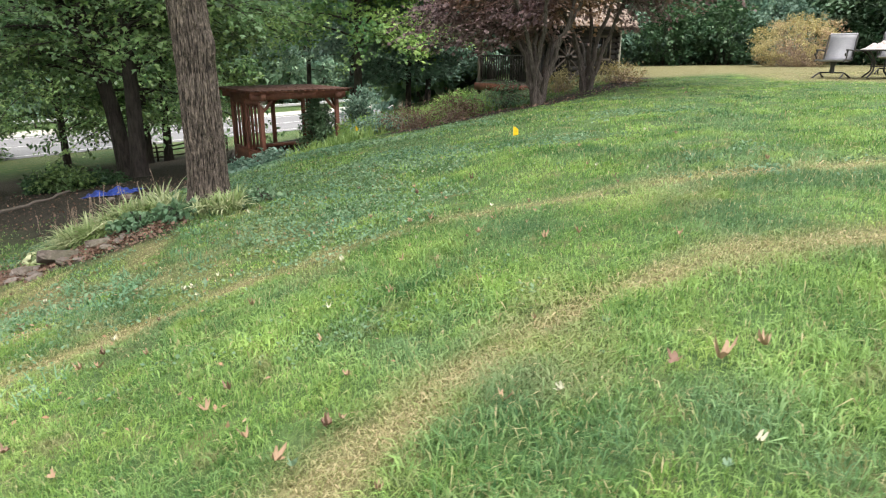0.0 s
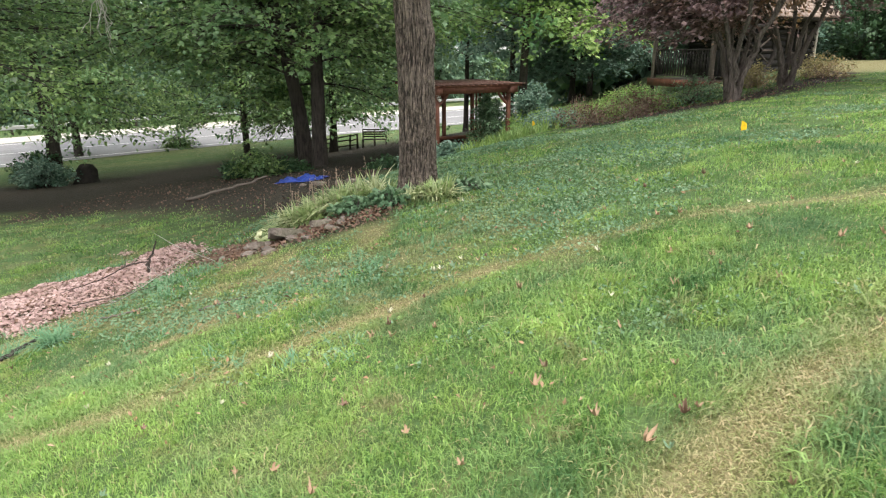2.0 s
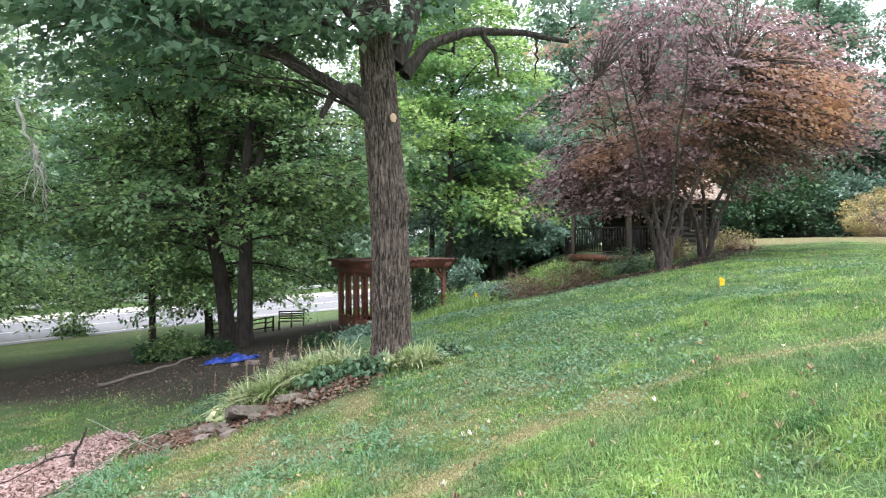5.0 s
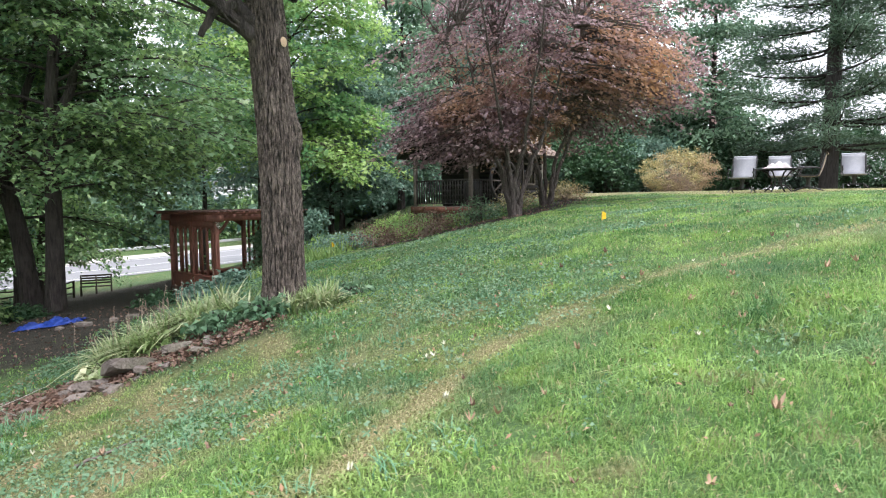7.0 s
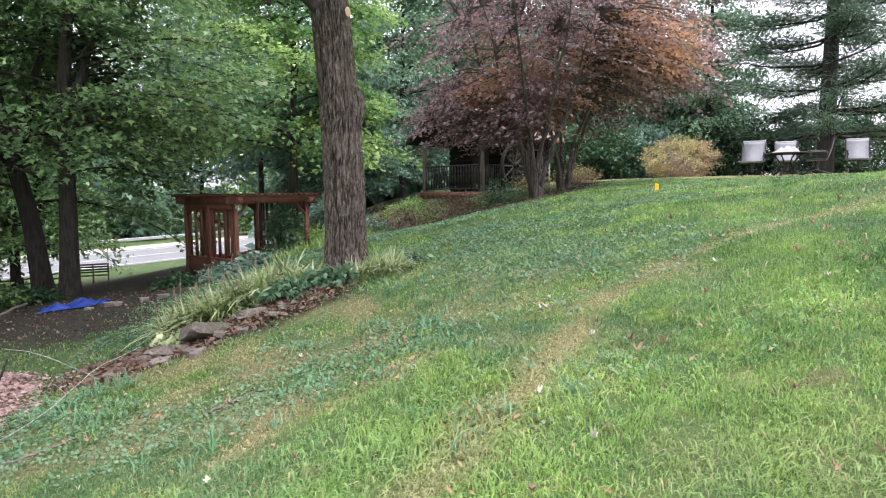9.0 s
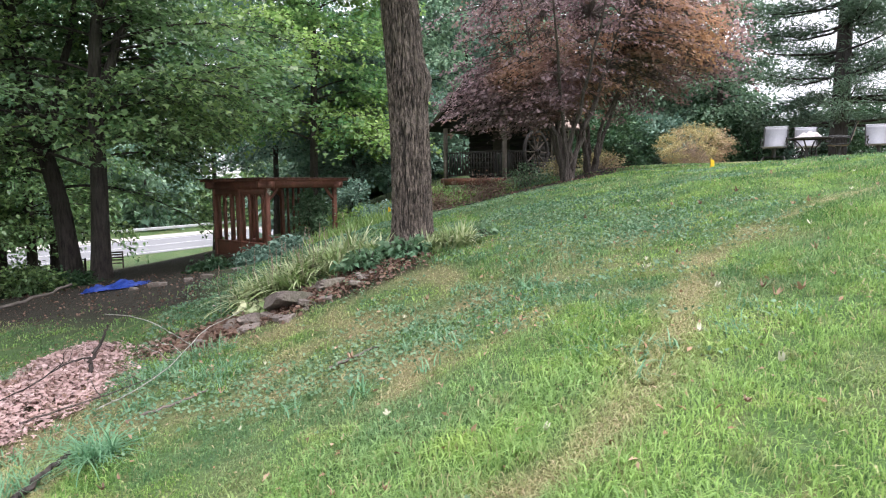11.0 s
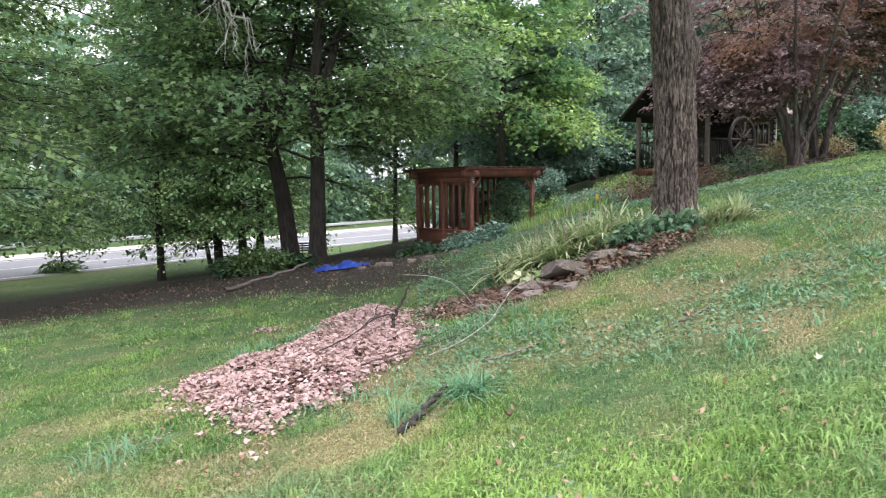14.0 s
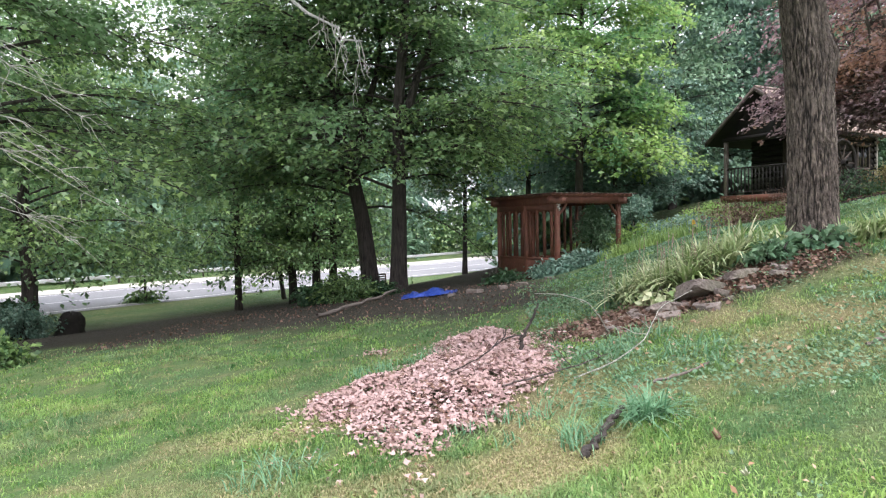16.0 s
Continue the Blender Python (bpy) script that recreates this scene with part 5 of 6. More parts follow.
def folded_cover(x, y, z):
    rng = np.random.default_rng(8)
    v = []
    n, m = 22, 14
    for i in range(n):
        for j in range(m):
            a, b = i / (n - 1) * 2 - 1, j / (m - 1) * 2 - 1
            h = 0.2 * max(0, 1 - a * a) * max(0, 1 - b * b) ** 0.5 * (0.75 + 0.45 * math.sin(7 * a + 3 * b) * math.cos(4 * b - 2 * a)) + 0.005
            v.append((0.42 * a, 0.28 * b * (1 + 0.12 * math.sin(5 * a)), h))
    f = [(i * m + j, (i + 1) * m + j, (i + 1) * m + j + 1, i * m + j + 1) for i in range(n - 1) for j in range(m - 1)]
    ob = part("folded_cover", (np.array(v), f), CLOTH, smooth=True)
    ob.matrix_basis = pose(x, y, z, 0, 0, 20)
    tagged(ob, "grey crumpled cloth cover lying on the patio table", "cover")


folded_cover(11.5, 17.5, ground_at(11.55, 17.55) + 0.742)


def marker_flag(x, y, turn, tall=0.42, size=1.0):
    root = thing("marker_flag", x, y, ground_at(x, y) - 0.03, turn, "small yellow plastic marker flag on a wire stake in the lawn", "flag", "yellow marker flags")
    part("stake", tube([(0, 0, 0), (0.004, 0, tall * 0.5), (0, 0, tall)], 0.0022, 5), WIRE, root)
    v = []
    for k in range(9):
        u = k / 8
        o = 0.022 * math.sin(5.5 * u) * size
        v += [(0.075 * u * size, o, tall - 0.14 * size + 0.03 * u), (0.075 * u * size, o, tall - 0.05 * u * u)]
    part("flag", (np.array(v), [(2 * k, 2 * k + 2, 2 * k + 3, 2 * k + 1) for k in range(8)]), YELLOW, root)


marker_flag(0.95, 8.73, 25)
marker_flag(-2.35, 17.3, -10)


def stump(x, y):
    rng = np.random.default_rng(3)
    root = thing("tree_stump", x, y, ground_at(x, y) - 0.1, 20, "dark broken tree stump beside the road", "stump")
    t = np.arange(20) / 20 * 2 * np.pi
    v = []
    for z, r in ((0, 0.70), (0.2, 0.58), (0.45, 0.52), (0.75, 0.47), (0.95, 0.36), (1.0, 0.04)):
        for a in t:
            k = r * (1 + 0.38 * noise.noise(Vector((1.6 * math.cos(a), 1.6 * math.sin(a), 1.7 * z + 3))))
            v.append((k * math.cos(a) + 0.12 * z, 0.8 * k * math.sin(a), z * (1 + 0.22 * noise.noise(Vector((2 * math.cos(a), 2 * math.sin(a), 9))))))
    f = [(20 * k + j, 20 * k + (j + 1) % 20, 20 * k + 20 + (j + 1) % 20, 20 * k + 20 + j) for k in range(5) for j in range(20)]
    part("wood", (np.array(v), f), CHARRED, root, smooth=True)


stump(-24.6, 26.2)


def tarpaulin(x, y):
    rng = np.random.default_rng(4)
    n, m = 34, 18
    v = []
    for i in range(n):
        for j in range(m):
            a, b = i / (n - 1) * 2 - 1, j / (m - 1) * 2 - 1
            px, py = x + 0.66 * a + 0.06 * math.sin(9 * b), y + 0.36 * b * (1 + 0.3 * math.sin(3 * a)) + 0.12 * a
            h = 0.10 * (1 - a * a) * (1 - b * b) * (1 + 0.7 * math.sin(7 * a + 2 * b)) + 0.06 * math.sin(15 * a + 9 * b) * math.cos(11 * b - 6 * a) * (1 - b * b) + 0.03
            v.append((px, py, ground_at(px, py) + max(0.005, h)))
    f = [(i * m + j, (i + 1) * m + j, (i + 1) * m + j + 1, i * m + j + 1) for i in range(n - 1) for j in range(m - 1)]
    tagged(part("tarpaulin", (np.array(v), f), TARP, smooth=True), "crumpled blue tarpaulin lying on bare soil", "tarpaulin")


tarpaulin(-8.95, 17.0)


def rail_fence(points):
    """An old split-rail fence: leaning posts and three rails between each pair."""
    rng = np.random.default_rng(6)
    root = thing("split_rail_fence", 0, 0, 0, 0, "low weathered split-rail fence beside the road", "fence")
    for k, (x, y) in enumerate(points):
        z = ground_at(x, y)
        part("post", tube([(x, y, z - 0.2), (x + rng.uniform(-0.05, 0.05), y, z + 0.95)], [0.075, 0.06], 6), DARKWOOD, root)
        if k:
            for h in (0.3, 0.58, 0.85):
                a = (points[k - 1][0], points[k - 1][1], ground_at(*points[k - 1]) + h + rng.uniform(-0.05, 0.05))
                part("rail", tube(bent(a, (x, y, z + h + rng.uniform(-0.05, 0.05)), 0.02, 0.015, 5, rng), 0.045, 6), DARKWOOD, root)


rail_fence([(-18.9, 38.2), (-17.2, 38.4), (-15.6, 38.9), (-15.2, 39.2)])


def garden_bench(x, y, turn):
    root = thing("garden_bench", x, y, ground_at(x, y), turn, "old dark slatted wooden bench under the trees", "bench")
    for k in range(4):
        part("seat_slat", box(-0.8, 0.8, -0.22 + 0.12 * k, -0.12 + 0.12 * k, 0.42, 0.45), DARKWOOD, root)
    for k in range(4):
        part("back_slat", box(-0.8, 0.8, 0.26 + 0.02 * k, 0.29 + 0.02 * k, 0.55 + 0.14 * k, 0.64 + 0.14 * k), DARKWOOD, root)
    for x0 in (-0.75, 0, 0.75):
        part("leg", box(x0 - 0.035, x0 + 0.035, -0.22, -0.14, -0.1, 0.42), DARKWOOD, root)
        part("leg", box(x0 - 0.035, x0 + 0.035, 0.18, 0.25, -0.1, 1.06), DARKWOOD, root)


garden_bench(-14.1, 39.4, 12)


# ---- beds, stones, sticks, plants ----
def stone(x, y, sx, sy, sz, turn, seed, label="rough grey-brown fieldstone edging the bed", sink=0.3, tip=(0, 0)):
    rng = np.random.default_rng(seed)
    bm = bmesh.new()
    bmesh.ops.create_icosphere(bm, subdivisions=3, radius=1)
    o = rng.uniform(0, 50, 3)
    for w in bm.verts:
        p = Vector(w.co)
        k = 1 + 0.34 * noise.noise(p * 1.1 + Vector(o)) + 0.10 * noise.noise(p * 3.5 + Vector(o))
        q = Vector((max(-0.72, min(0.72, p.x * k)), max(-0.72, min(0.72, p.y * k)), max(-0.6, min(0.62, p.z * k))))
        w.co = Vector((q.x * sx, q.y * sy, q.z * sz))
    me = bpy.data.meshes.new("stone")
    bm.to_mesh(me)
    bm.free()
    ob = put("stone", me, STONE)
    ob.matrix_basis = pose(x, y, ground_at(x, y) + sz * (0.6 - sink), tip[0], tip[1], turn)
    tagged(ob, label, "stone", "stones edging the bed")


srng = np.random.default_rng(14)
stone(-5.2, 8.28, 0.40, 0.24, 0.11, 32, 99, "large flat brown fieldstone slab lying across the bed's edge", 0.0, (-24, 10))
stone(-4.72, 8.42, 0.24, 0.15, 0.08, 10, 98, "flat brown fieldstone leaning in the bed's edge", 0.1, (-20, -6))
stone(-5.66, 8.22, 0.22, 0.16, 0.09, 70, 97, "pale flat fieldstone leaning in the bed's edge", 0.1, (-18, 14))
for k in range(34):
    u = k / 33
    sx = -6.25 + 2.2 * u + srng.normal(0, 0.07)
    sy = 8.4 - 0.25 * math.sin(3.1 * u) + 0.4 * u * u + srng.normal(0, 0.27)
    s = srng.uniform(0.035, 0.105)
    stone(sx, sy, s * 1.5, s, s * 0.55, srng.uniform(0, 180), 200 + k, tip=(srng.uniform(-22, 10), srng.uniform(-15, 15)))
for k in range(9):
    u = k / 8
    s = srng.uniform(0.08, 0.17)
    stone(-8.3 + 2.2 * u + srng.normal(0, 0.15), 15.6 - 0.6 * u + srng.normal(0, 0.15), s * 1.3, s, s * 0.7, srng.uniform(0, 180), 300 + k, "mossy stone on bare shaded soil below the pergola")


def shrub(name, x, y, rx, ry, rz, count, per, size, leaf, seed, label, twig=BARK_GREY, radius=0.3, hollow=0.4, lift=0.6, base=0.0):
    rng = np.random.default_rng(seed)
    root = thing(name, x, y, ground_at(x, y) - 0.03 + base, 0, label, "shrub")
    places = sprays((0, 0, rz * 0.95, rx, ry, rz), count, rng, hollow)
    places[:, 2] = np.maximum(places[:, 2], 0.06)
    body = [tube(bent((rng.normal(0, rx * 0.2), rng.normal(0, ry * 0.2), 0), p, -0.1, 0.03, 5, rng), np.linspace(0.014, 0.003, 5), 4) for p in places[::2]]
    part("stem", joined(body), twig, root)
    part("foliage", spray_leaves(places, (0, 0, 0), per, radius, size, lift, rng, 0.2, 0.62, 0.3), leaf, root)


def arching(c, length, width, rng, spread_out=1.0, up=1.0):
    """Long strap leaves that rise from c and arch over. (vertices, quads)"""
    k, n = len(c), 5
    a = rng.uniform(0, 2 * np.pi, k)
    d = np.stack([np.cos(a), np.sin(a), 0 * a], 1)
    s = np.stack([-np.sin(a), np.cos(a), 0 * a], 1)
    ln = np.broadcast_to(length, k) * rng.uniform(0.6, 1.15, k)
    reach = spread_out * rng.uniform(0.25, 1.25, k)
    v = np.empty((k, n, 2, 3))
    for i in range(n):
        t = i / (n - 1)
        h = ln * up * (t - 0.60 * reach * t * t)
        p = c + d * (ln * reach * t ** 1.4)[:, None] * 0.8 + np.array([0, 0, 1.0]) * h[:, None]
        w = width * (1 - t) ** 0.5 * 0.5 + 0.0008
        v[:, i, 0], v[:, i, 1] = p + s * w, p - s * w
    base = (np.arange(k) * n * 2)[:, None, None]
    i = np.arange(n - 1)[None, :, None] * 2
    f = base + i + np.array([0, 1, 3, 2])[None, None, :]
    return v.reshape(-1, 3), f.reshape(-1, 4)


def clump(name, x, y, radius, count, length, width, leaf, seed, label, up=1.0, group="", spread_out=1.0):
    rng = np.random.default_rng(seed)
    a, r = rng.uniform(0, 6.28, count), radius * np.sqrt(rng.uniform(0, 1, count))
    px, py = x + r * np.cos(a), y + r * np.sin(a)
    c = np.stack([px, py, land(px, py) - 0.01], 1)
    tagged(part(name, arching(c, length, width, rng, spread_out, up), leaf), label, "plant", group)


for k, (cx, cy, n, ln) in enumerate([(-5.72, 9.42, 200, 0.55), (-5.42, 9.25, 240, 0.6), (-5.12, 9.12, 240, 0.58), (-4.88, 9.45, 260, 0.66), (-4.58, 9.12, 230, 0.6), (-4.35, 9.5, 200, 0.66), (-4.05, 9.15, 130, 0.46), (-5.3, 9.8, 170, 0.62), (-4.7, 9.95, 160, 0.66)]):
    clump("liriope", cx, cy, 0.2, int(n * 0.8), ln, 0.036, LEAF_IRIS, 400 + k, "arching striped yellow-green liriope clump in the stone-edged bed", 0.95, "liriope clumps", 1.45)
clump("liriope", -3.02, 8.68, 0.2, 280, 0.46, 0.03, LEAF_IRIS, 410, "pale striped liriope clump at the oak's foot", 1.0, "liriope clumps")
clump("liriope", -3.36, 8.7, 0.15, 110, 0.36, 0.03, LEAF_IRIS, 411, "pale striped liriope clump at the oak's foot", 1.0, "liriope clumps")
shrub("hosta", -3.75, 8.72, 0.32, 0.22, 0.13, 34, 16, 0.12, LEAF_WEED, 600, "low broad-leaved hosta at the oak's foot", BARK_DARK, 0.12)
shrub("hosta", -4.25, 8.62, 0.34, 0.2, 0.12, 34, 16, 0.11, LEAF_WEED, 601, "low green broad-leaved plant in the bed", BARK_DARK, 0.12)
shrub("hosta", -5.55, 8.5, 0.3, 0.16, 0.1, 26, 14, 0.11, LEAF_IRIS, 602, "low pale-edged hosta between the stones", BARK_DARK, 0.12)
shrub("hosta", -2.7, 9.1, 0.4, 0.25, 0.12, 34, 16, 0.1, LEAF_WEED, 603, "low blue-green leafy plant beside the oak", BARK_DARK, 0.12)
clump("ornamental_grass", -6.62, 5.22, 0.13, 190, 0.42, 0.010, LEAF_BLUEGRASS, 412, "blue-green tuft of long arching grass", 0.75, spread_out=1.2)
clump("ornamental_grass", -7.05, 5.05, 0.16, 80, 0.3, 0.009, LEAF_BLUEGRASS, 413, "blue-green tuft of long arching grass", 0.8)
for k, (cx, cy) in enumerate([(-8.9, 8.0), (-8.3, 8.4), (-6.5, 7.0), (-6.1, 7.4), (-5.9, 6.5), (-9.1, 5.2)]):
    clump("ornamental_grass", cx, cy, 0.3, 110, 0.26, 0.008, LEAF_BLUEGRASS, 420 + k, "ragged tuft of blue-green meadow grass", 0.9)


def stalks(x, y, radius, count, height, seed, label):
    rng = np.random.default_rng(seed)
    px, py = x + rng.normal(0, radius, count), y + rng.normal(0, radius * 0.5, count)
    lines = []
    for a, b in zip(px, py):
        h = height * rng.uniform(0.6, 1.1)
        z = ground_at(a, b)
        tip = (a + rng.normal(0, 0.08), b + rng.normal(0, 0.06), z + h)
        lines.append(tube(bent((a, b, z), tip, 0, 0.01, 4, rng), np.linspace(0.004, 0.0022, 4), 4))
        m = 14
        c = np.array(tip) - np.array([0, 0, 1]) * rng.uniform(0, 0.28 * h, (m, 1))
        lines.append(leaves(c + rng.normal(0, 0.006, (m, 3)), 0.022, np.tile((0, 0, 1.0), (m, 1)), 0.8, rng))
    tagged(part("seed_stalks", joined(lines), TWIG_TAN), label, "plant", kind="stuff")


stalks(-5.2, 9.4, 0.5, 26, 0.75, 31, "thin dry seed stalks rising from the liriope")
stalks(-0.6, 20.5, 1.2, 40, 0.8, 32, "dry seed stalks on the slope below the cabin")


shrub("tan_bush", 14.5, 27.2, 1.7, 1.5, 1.0, 340, 40, 0.07, LEAF_TAN_BUSH, 81, "rounded tan bush with yellowing tips at the lawn's edge", TWIG_TAN, 0.22, 0.75)
shrub("vine", -4.05, 21.2, 0.5, 0.5, 0.92, 80, 46, 0.11, LEAF_WEED, 82, "leafy vine climbing over the pergola's open side", BARK_DARK, 0.3)
shrub("vine", -2.75, 21.9, 0.6, 0.6, 0.8, 60, 46, 0.11, LEAF_BLUE, 83, "leafy vine spilling beside the pergola", BARK_DARK, 0.3)
shrub("shrub", -5.6, 18.2, 0.6, 0.4, 0.2, 60, 40, 0.13, LEAF_BLUE, 84, "low broad-leaved shrub in front of the pergola", BARK_DARK)
shrub("shrub", -6.9, 18.9, 0.4, 0.4, 0.14, 40, 36, 0.13, LEAF_DARK, 85, "low dark shrub in front of the pergola", BARK_DARK)
shrub("shrub", -4.7, 18.6, 0.6, 0.4, 0.24, 50, 38, 0.13, LEAF_BLUE, 86, "low broad-leaved shrub in front of the pergola", BARK_DARK)
shrub("shrub", -11.0, 20.0, 0.9, 0.5, 0.22, 50, 40, 0.12, LEAF_DARK, 87, "dark low shrub under the twin maples", BARK_DARK)
shrub("shrub", -12.4, 19.8, 0.7, 0.5, 0.3, 60, 40, 0.12, LEAF_DARK, 88, "dark low shrub under the twin maples", BARK_DARK)
shrub("shrub", -11.5, 19.3, 0.8, 0.5, 0.4, 60, 40, 0.12, LEAF_MAPLE, 89, "low green shrub under the twin maples", BARK_DARK)
shrub("shrub", 1.7, 17.6, 0.65, 0.5, 0.36, 40, 26, 0.07, LEAF_WEED, 90, "low green weeds in the mulch bed")
shrub("shrub", 3.4, 18.9, 0.7, 0.5, 0.3, 46, 26, 0.07, LEAF_TAN_BUSH, 91, "low fading shrub beside the cabin", TWIG_TAN)
shrub("shrub", 5.2, 19.6, 0.7, 0.5, 0.3, 50, 34, 0.07, LEAF_TAN_BUSH, 92, "fading brown shrub in the mulch bed", TWIG_TAN)
shrub("shrub", 0.3, 17.3, 0.8, 0.5, 0.36, 60, 26, 0.06, LEAF_RUST, 93, "dry brown perennials in the mulch bed", TWIG_TAN)
shrub("shrub", -0.9, 18.2, 0.9, 0.5, 0.34, 60, 26, 0.06, LEAF_RUST, 94, "dry brown perennials in the mulch bed", TWIG_TAN)
shrub("shrub", 0.7, 24.3, 0.9, 0.7, 0.3, 60, 30, 0.1, LEAF_LIME, 95, "bright yellow-green plant below the porch")
shrub("shrub", -1.6, 19.4, 1.1, 0.6, 0.26, 60, 30, 0.09, LEAF_BLUE, 97, "low weeds on the bank below the cabin")
shrub("shrub", -2.6, 21.2, 0.9, 0.6, 0.3, 60, 30, 0.09, LEAF_LIME, 98, "low bright weeds on the bank below the cabin")
shrub("shrub", -25.9, 25.1, 1.3, 0.9, 0.75, 110, 36, 0.14, LEAF_BLUE, 96, "grey-green shrub beside the dark stump", BARK_DARK)
shrub("shrub", -27.2, 26.3, 1.2, 1.0, 0.9, 90, 36, 0.15, LEAF_DARK, 195, "dark leafy shrub at the foot of the shade tree", BARK_DARK)
shrub("shrub", -16.4, 11.9, 0.5, 0.5, 0.3, 50, 30, 0.12, LEAF_MAPLE, 196, "low leafy shrub at the lawn's edge", BARK_DARK)
for k in range(9):
    shrub("hedge_shrub", 8.5 + 2.5 * k, 33.5 - 0.5 * k + 0.6 * math.sin(5 * k), 2.2, 1.7, 1.5 + 0.5 * math.sin(3 * k) ** 2, 170, 34, 0.2, LEAF_DARK if k % 3 else LEAF_BLUE, 500 + k, "dense dark-green shrub in the hedge behind the lawn", BARK_DARK, 0.5, 0.6)


def stick(name, pts, r0, r1, material, label, seed, forks=0):
    """A fallen or standing stick through points (x, y, height above the ground)."""
    rng = np.random.default_rng(seed)
    p = np.array([(x, y, ground_at(x, y) + h) for x, y, h in pts])
    s = np.linspace(0, len(p) - 1, 5 * len(p))
    line = np.stack([np.interp(s, np.arange(len(p)), p[:, k]) for k in range(3)], 1)
    line[1:-1] = (line[:-2] + line[1:-1] + line[2:]) / 3 + rng.normal(0, r0 * 0.35, (len(line) - 2, 3))
    pieces = [tube(line, np.linspace(r0, r1, len(line)), 7)]
    for k in range(forks):
        q = line[rng.integers(3, len(line) - 2)]
        e = q + np.array([rng.normal(0, 0.2), rng.normal(0, 0.2), rng.uniform(0.02, 0.2)])
        pieces.append(tube(bent(q, e, 0, 0.02, 5, rng), np.linspace(r1 * 1.2, r1 * 0.4, 5), 5))
    tagged(part(name, joined(pieces), material, smooth=True), label, "stick")


stick("stick", [(-7.26, 7.75, -0.05), (-7.25, 7.75, 0.14), (-7.23, 7.75, 0.27), (-7.14, 7.76, 0.38), (-7.07, 7.76, 0.55)], 0.026, 0.011, BARK_DARK, "dark crooked stick standing upright in the dry leaves", 1)
stick("fallen_branch", [(-7.25, 7.75, 0.25), (-7.42, 7.6, 0.27), (-7.7, 7.3, 0.16), (-8.1, 6.9, 0.12)], 0.010, 0.005, BARK_DARK, "thin dark branch lying across the dry leaves", 2, 2)
stick("fallen_branch", [(-7.1, 4.8, 0.02), (-6.98, 4.95, 0.04), (-6.85, 5.1, 0.08), (-6.76, 5.2, 0.12)], 0.028, 0.016, BARK_DARK, "short thick dark branch lying on the grass", 3)
stick("fallen_branch", [(-6.42, 5.75, 0.05), (-6.15, 5.8, 0.05), (-5.95, 5.95, 0.04)], 0.013, 0.008, GREYWOOD, "bleached stick lying on the grass", 4)
stick("fallen_branch", [(-6.9, 6.4, 0.04), (-6.6, 6.35, 0.1), (-6.3, 6.45, 0.2), (-6.05, 6.9, 0.36), (-5.7, 7.1, 0.40)], 0.007, 0.003, BARK_PALE, "pale thin arching dead branch", 5, 4)
stick("fallen_branch", [(-7.5, 6.5, 0.08), (-7.15, 6.5, 0.1), (-6.8, 6.6, 0.09), (-6.5, 6.9, 0.06)], 0.009, 0.004, BARK_GREY, "thin branch lying through the leaf pile", 6, 3)
stick("fallen_branch", [(-6.3, 8.0, 0.05), (-6.45, 7.7, 0.3), (-6.6, 7.5, 0.5), (-6.85, 7.6, 0.62), (-7.1, 7.8, 0.66)], 0.007, 0.003, BARK_PALE, "pale thin arching dead stem", 7, 1)
stick("fallen_branch", [(-5.0, 5.6, 0.03), (-4.8, 5.65, 0.04), (-4.55, 5.85, 0.03)], 0.015, 0.009, GREYWOOD, "bleached stick lying on the grass", 8)
stick("fallen_branch", [(-11.2, 14.6, 0.06), (-10.4, 15.6, 0.12), (-9.7, 16.3, 0.3)], 0.05, 0.03, GREYWOOD, "pale pole lying from the tarpaulin down the bank", 9)
hanging_twigs(-9.3, 10.2, 2.3, 10, 1.0, 12, "bare pale dead twigs hanging in front of the maples", 100)


def dead_bough(a, b, seed):
    """A long pale dead bough that sweeps down from its tree, with bare side twigs."""
    rng = np.random.default_rng(seed)
    a, b = np.array(a, float), np.array(b, float)
    root = thing("dead_branch", *a, 0, "long bare grey dead bough reaching over the lawn's edge", "branch", "dead boughs")
    line = bent((0, 0, 0), b - a, -0.22, 0.045, 9, rng)
    part("bough", tube(line, np.linspace(0.016, 0.004, 9), 5), BARK_PALE, root, smooth=True)
    for k in range(14):
        q = line[rng.integers(3, 9)]
        e = q + (b - a) * rng.uniform(0.04, 0.16) + np.array([rng.normal(0, 0.15), rng.normal(0, 0.15), rng.uniform(-0.35, 0.12)])
        part("twig", tube(bent(q, e, -0.03, 0.02, 5, rng), np.linspace(0.006, 0.002, 5), 4), BARK_PALE, root)


for k in range(8):
    dead_bough((-15.2 - 0.18 * k, 6.4 + 0.28 * k, 2.75 - 0.27 * k), (-12.55 - 0.15 * k + 0.3 * (k % 3), 7.75 + 0.24 * k, 1.55 - 0.28 * k), 130 + k)


# ---- small ground cover ----
def star_leaf(size, curl, seed):
    """A curled five-lobed leaf."""
    rng = np.random.default_rng(seed)
    t = np.linspace(0, 2 * np.pi, 21)[:-1]
    r = size * (0.42 + 0.30 * np.abs(np.cos(2.5 * t)) ** 0.7) * rng.uniform(0.85, 1.1, 20)
    r[9:12] *= 0.6
    z = curl * size * (r / size) ** 2 * (0.4 + np.abs(np.cos(t + seed))) + rng.normal(0, 0.06 * size, 20)
    v = np.concatenate([[(0, 0, 0)], np.stack([r * np.cos(t), r * np.sin(t) * 0.85, z], 1)])
    return fast_mesh("fallen_leaf", v, [(0, 1 + k, 1 + (k + 1) % 20) for k in range(20)])


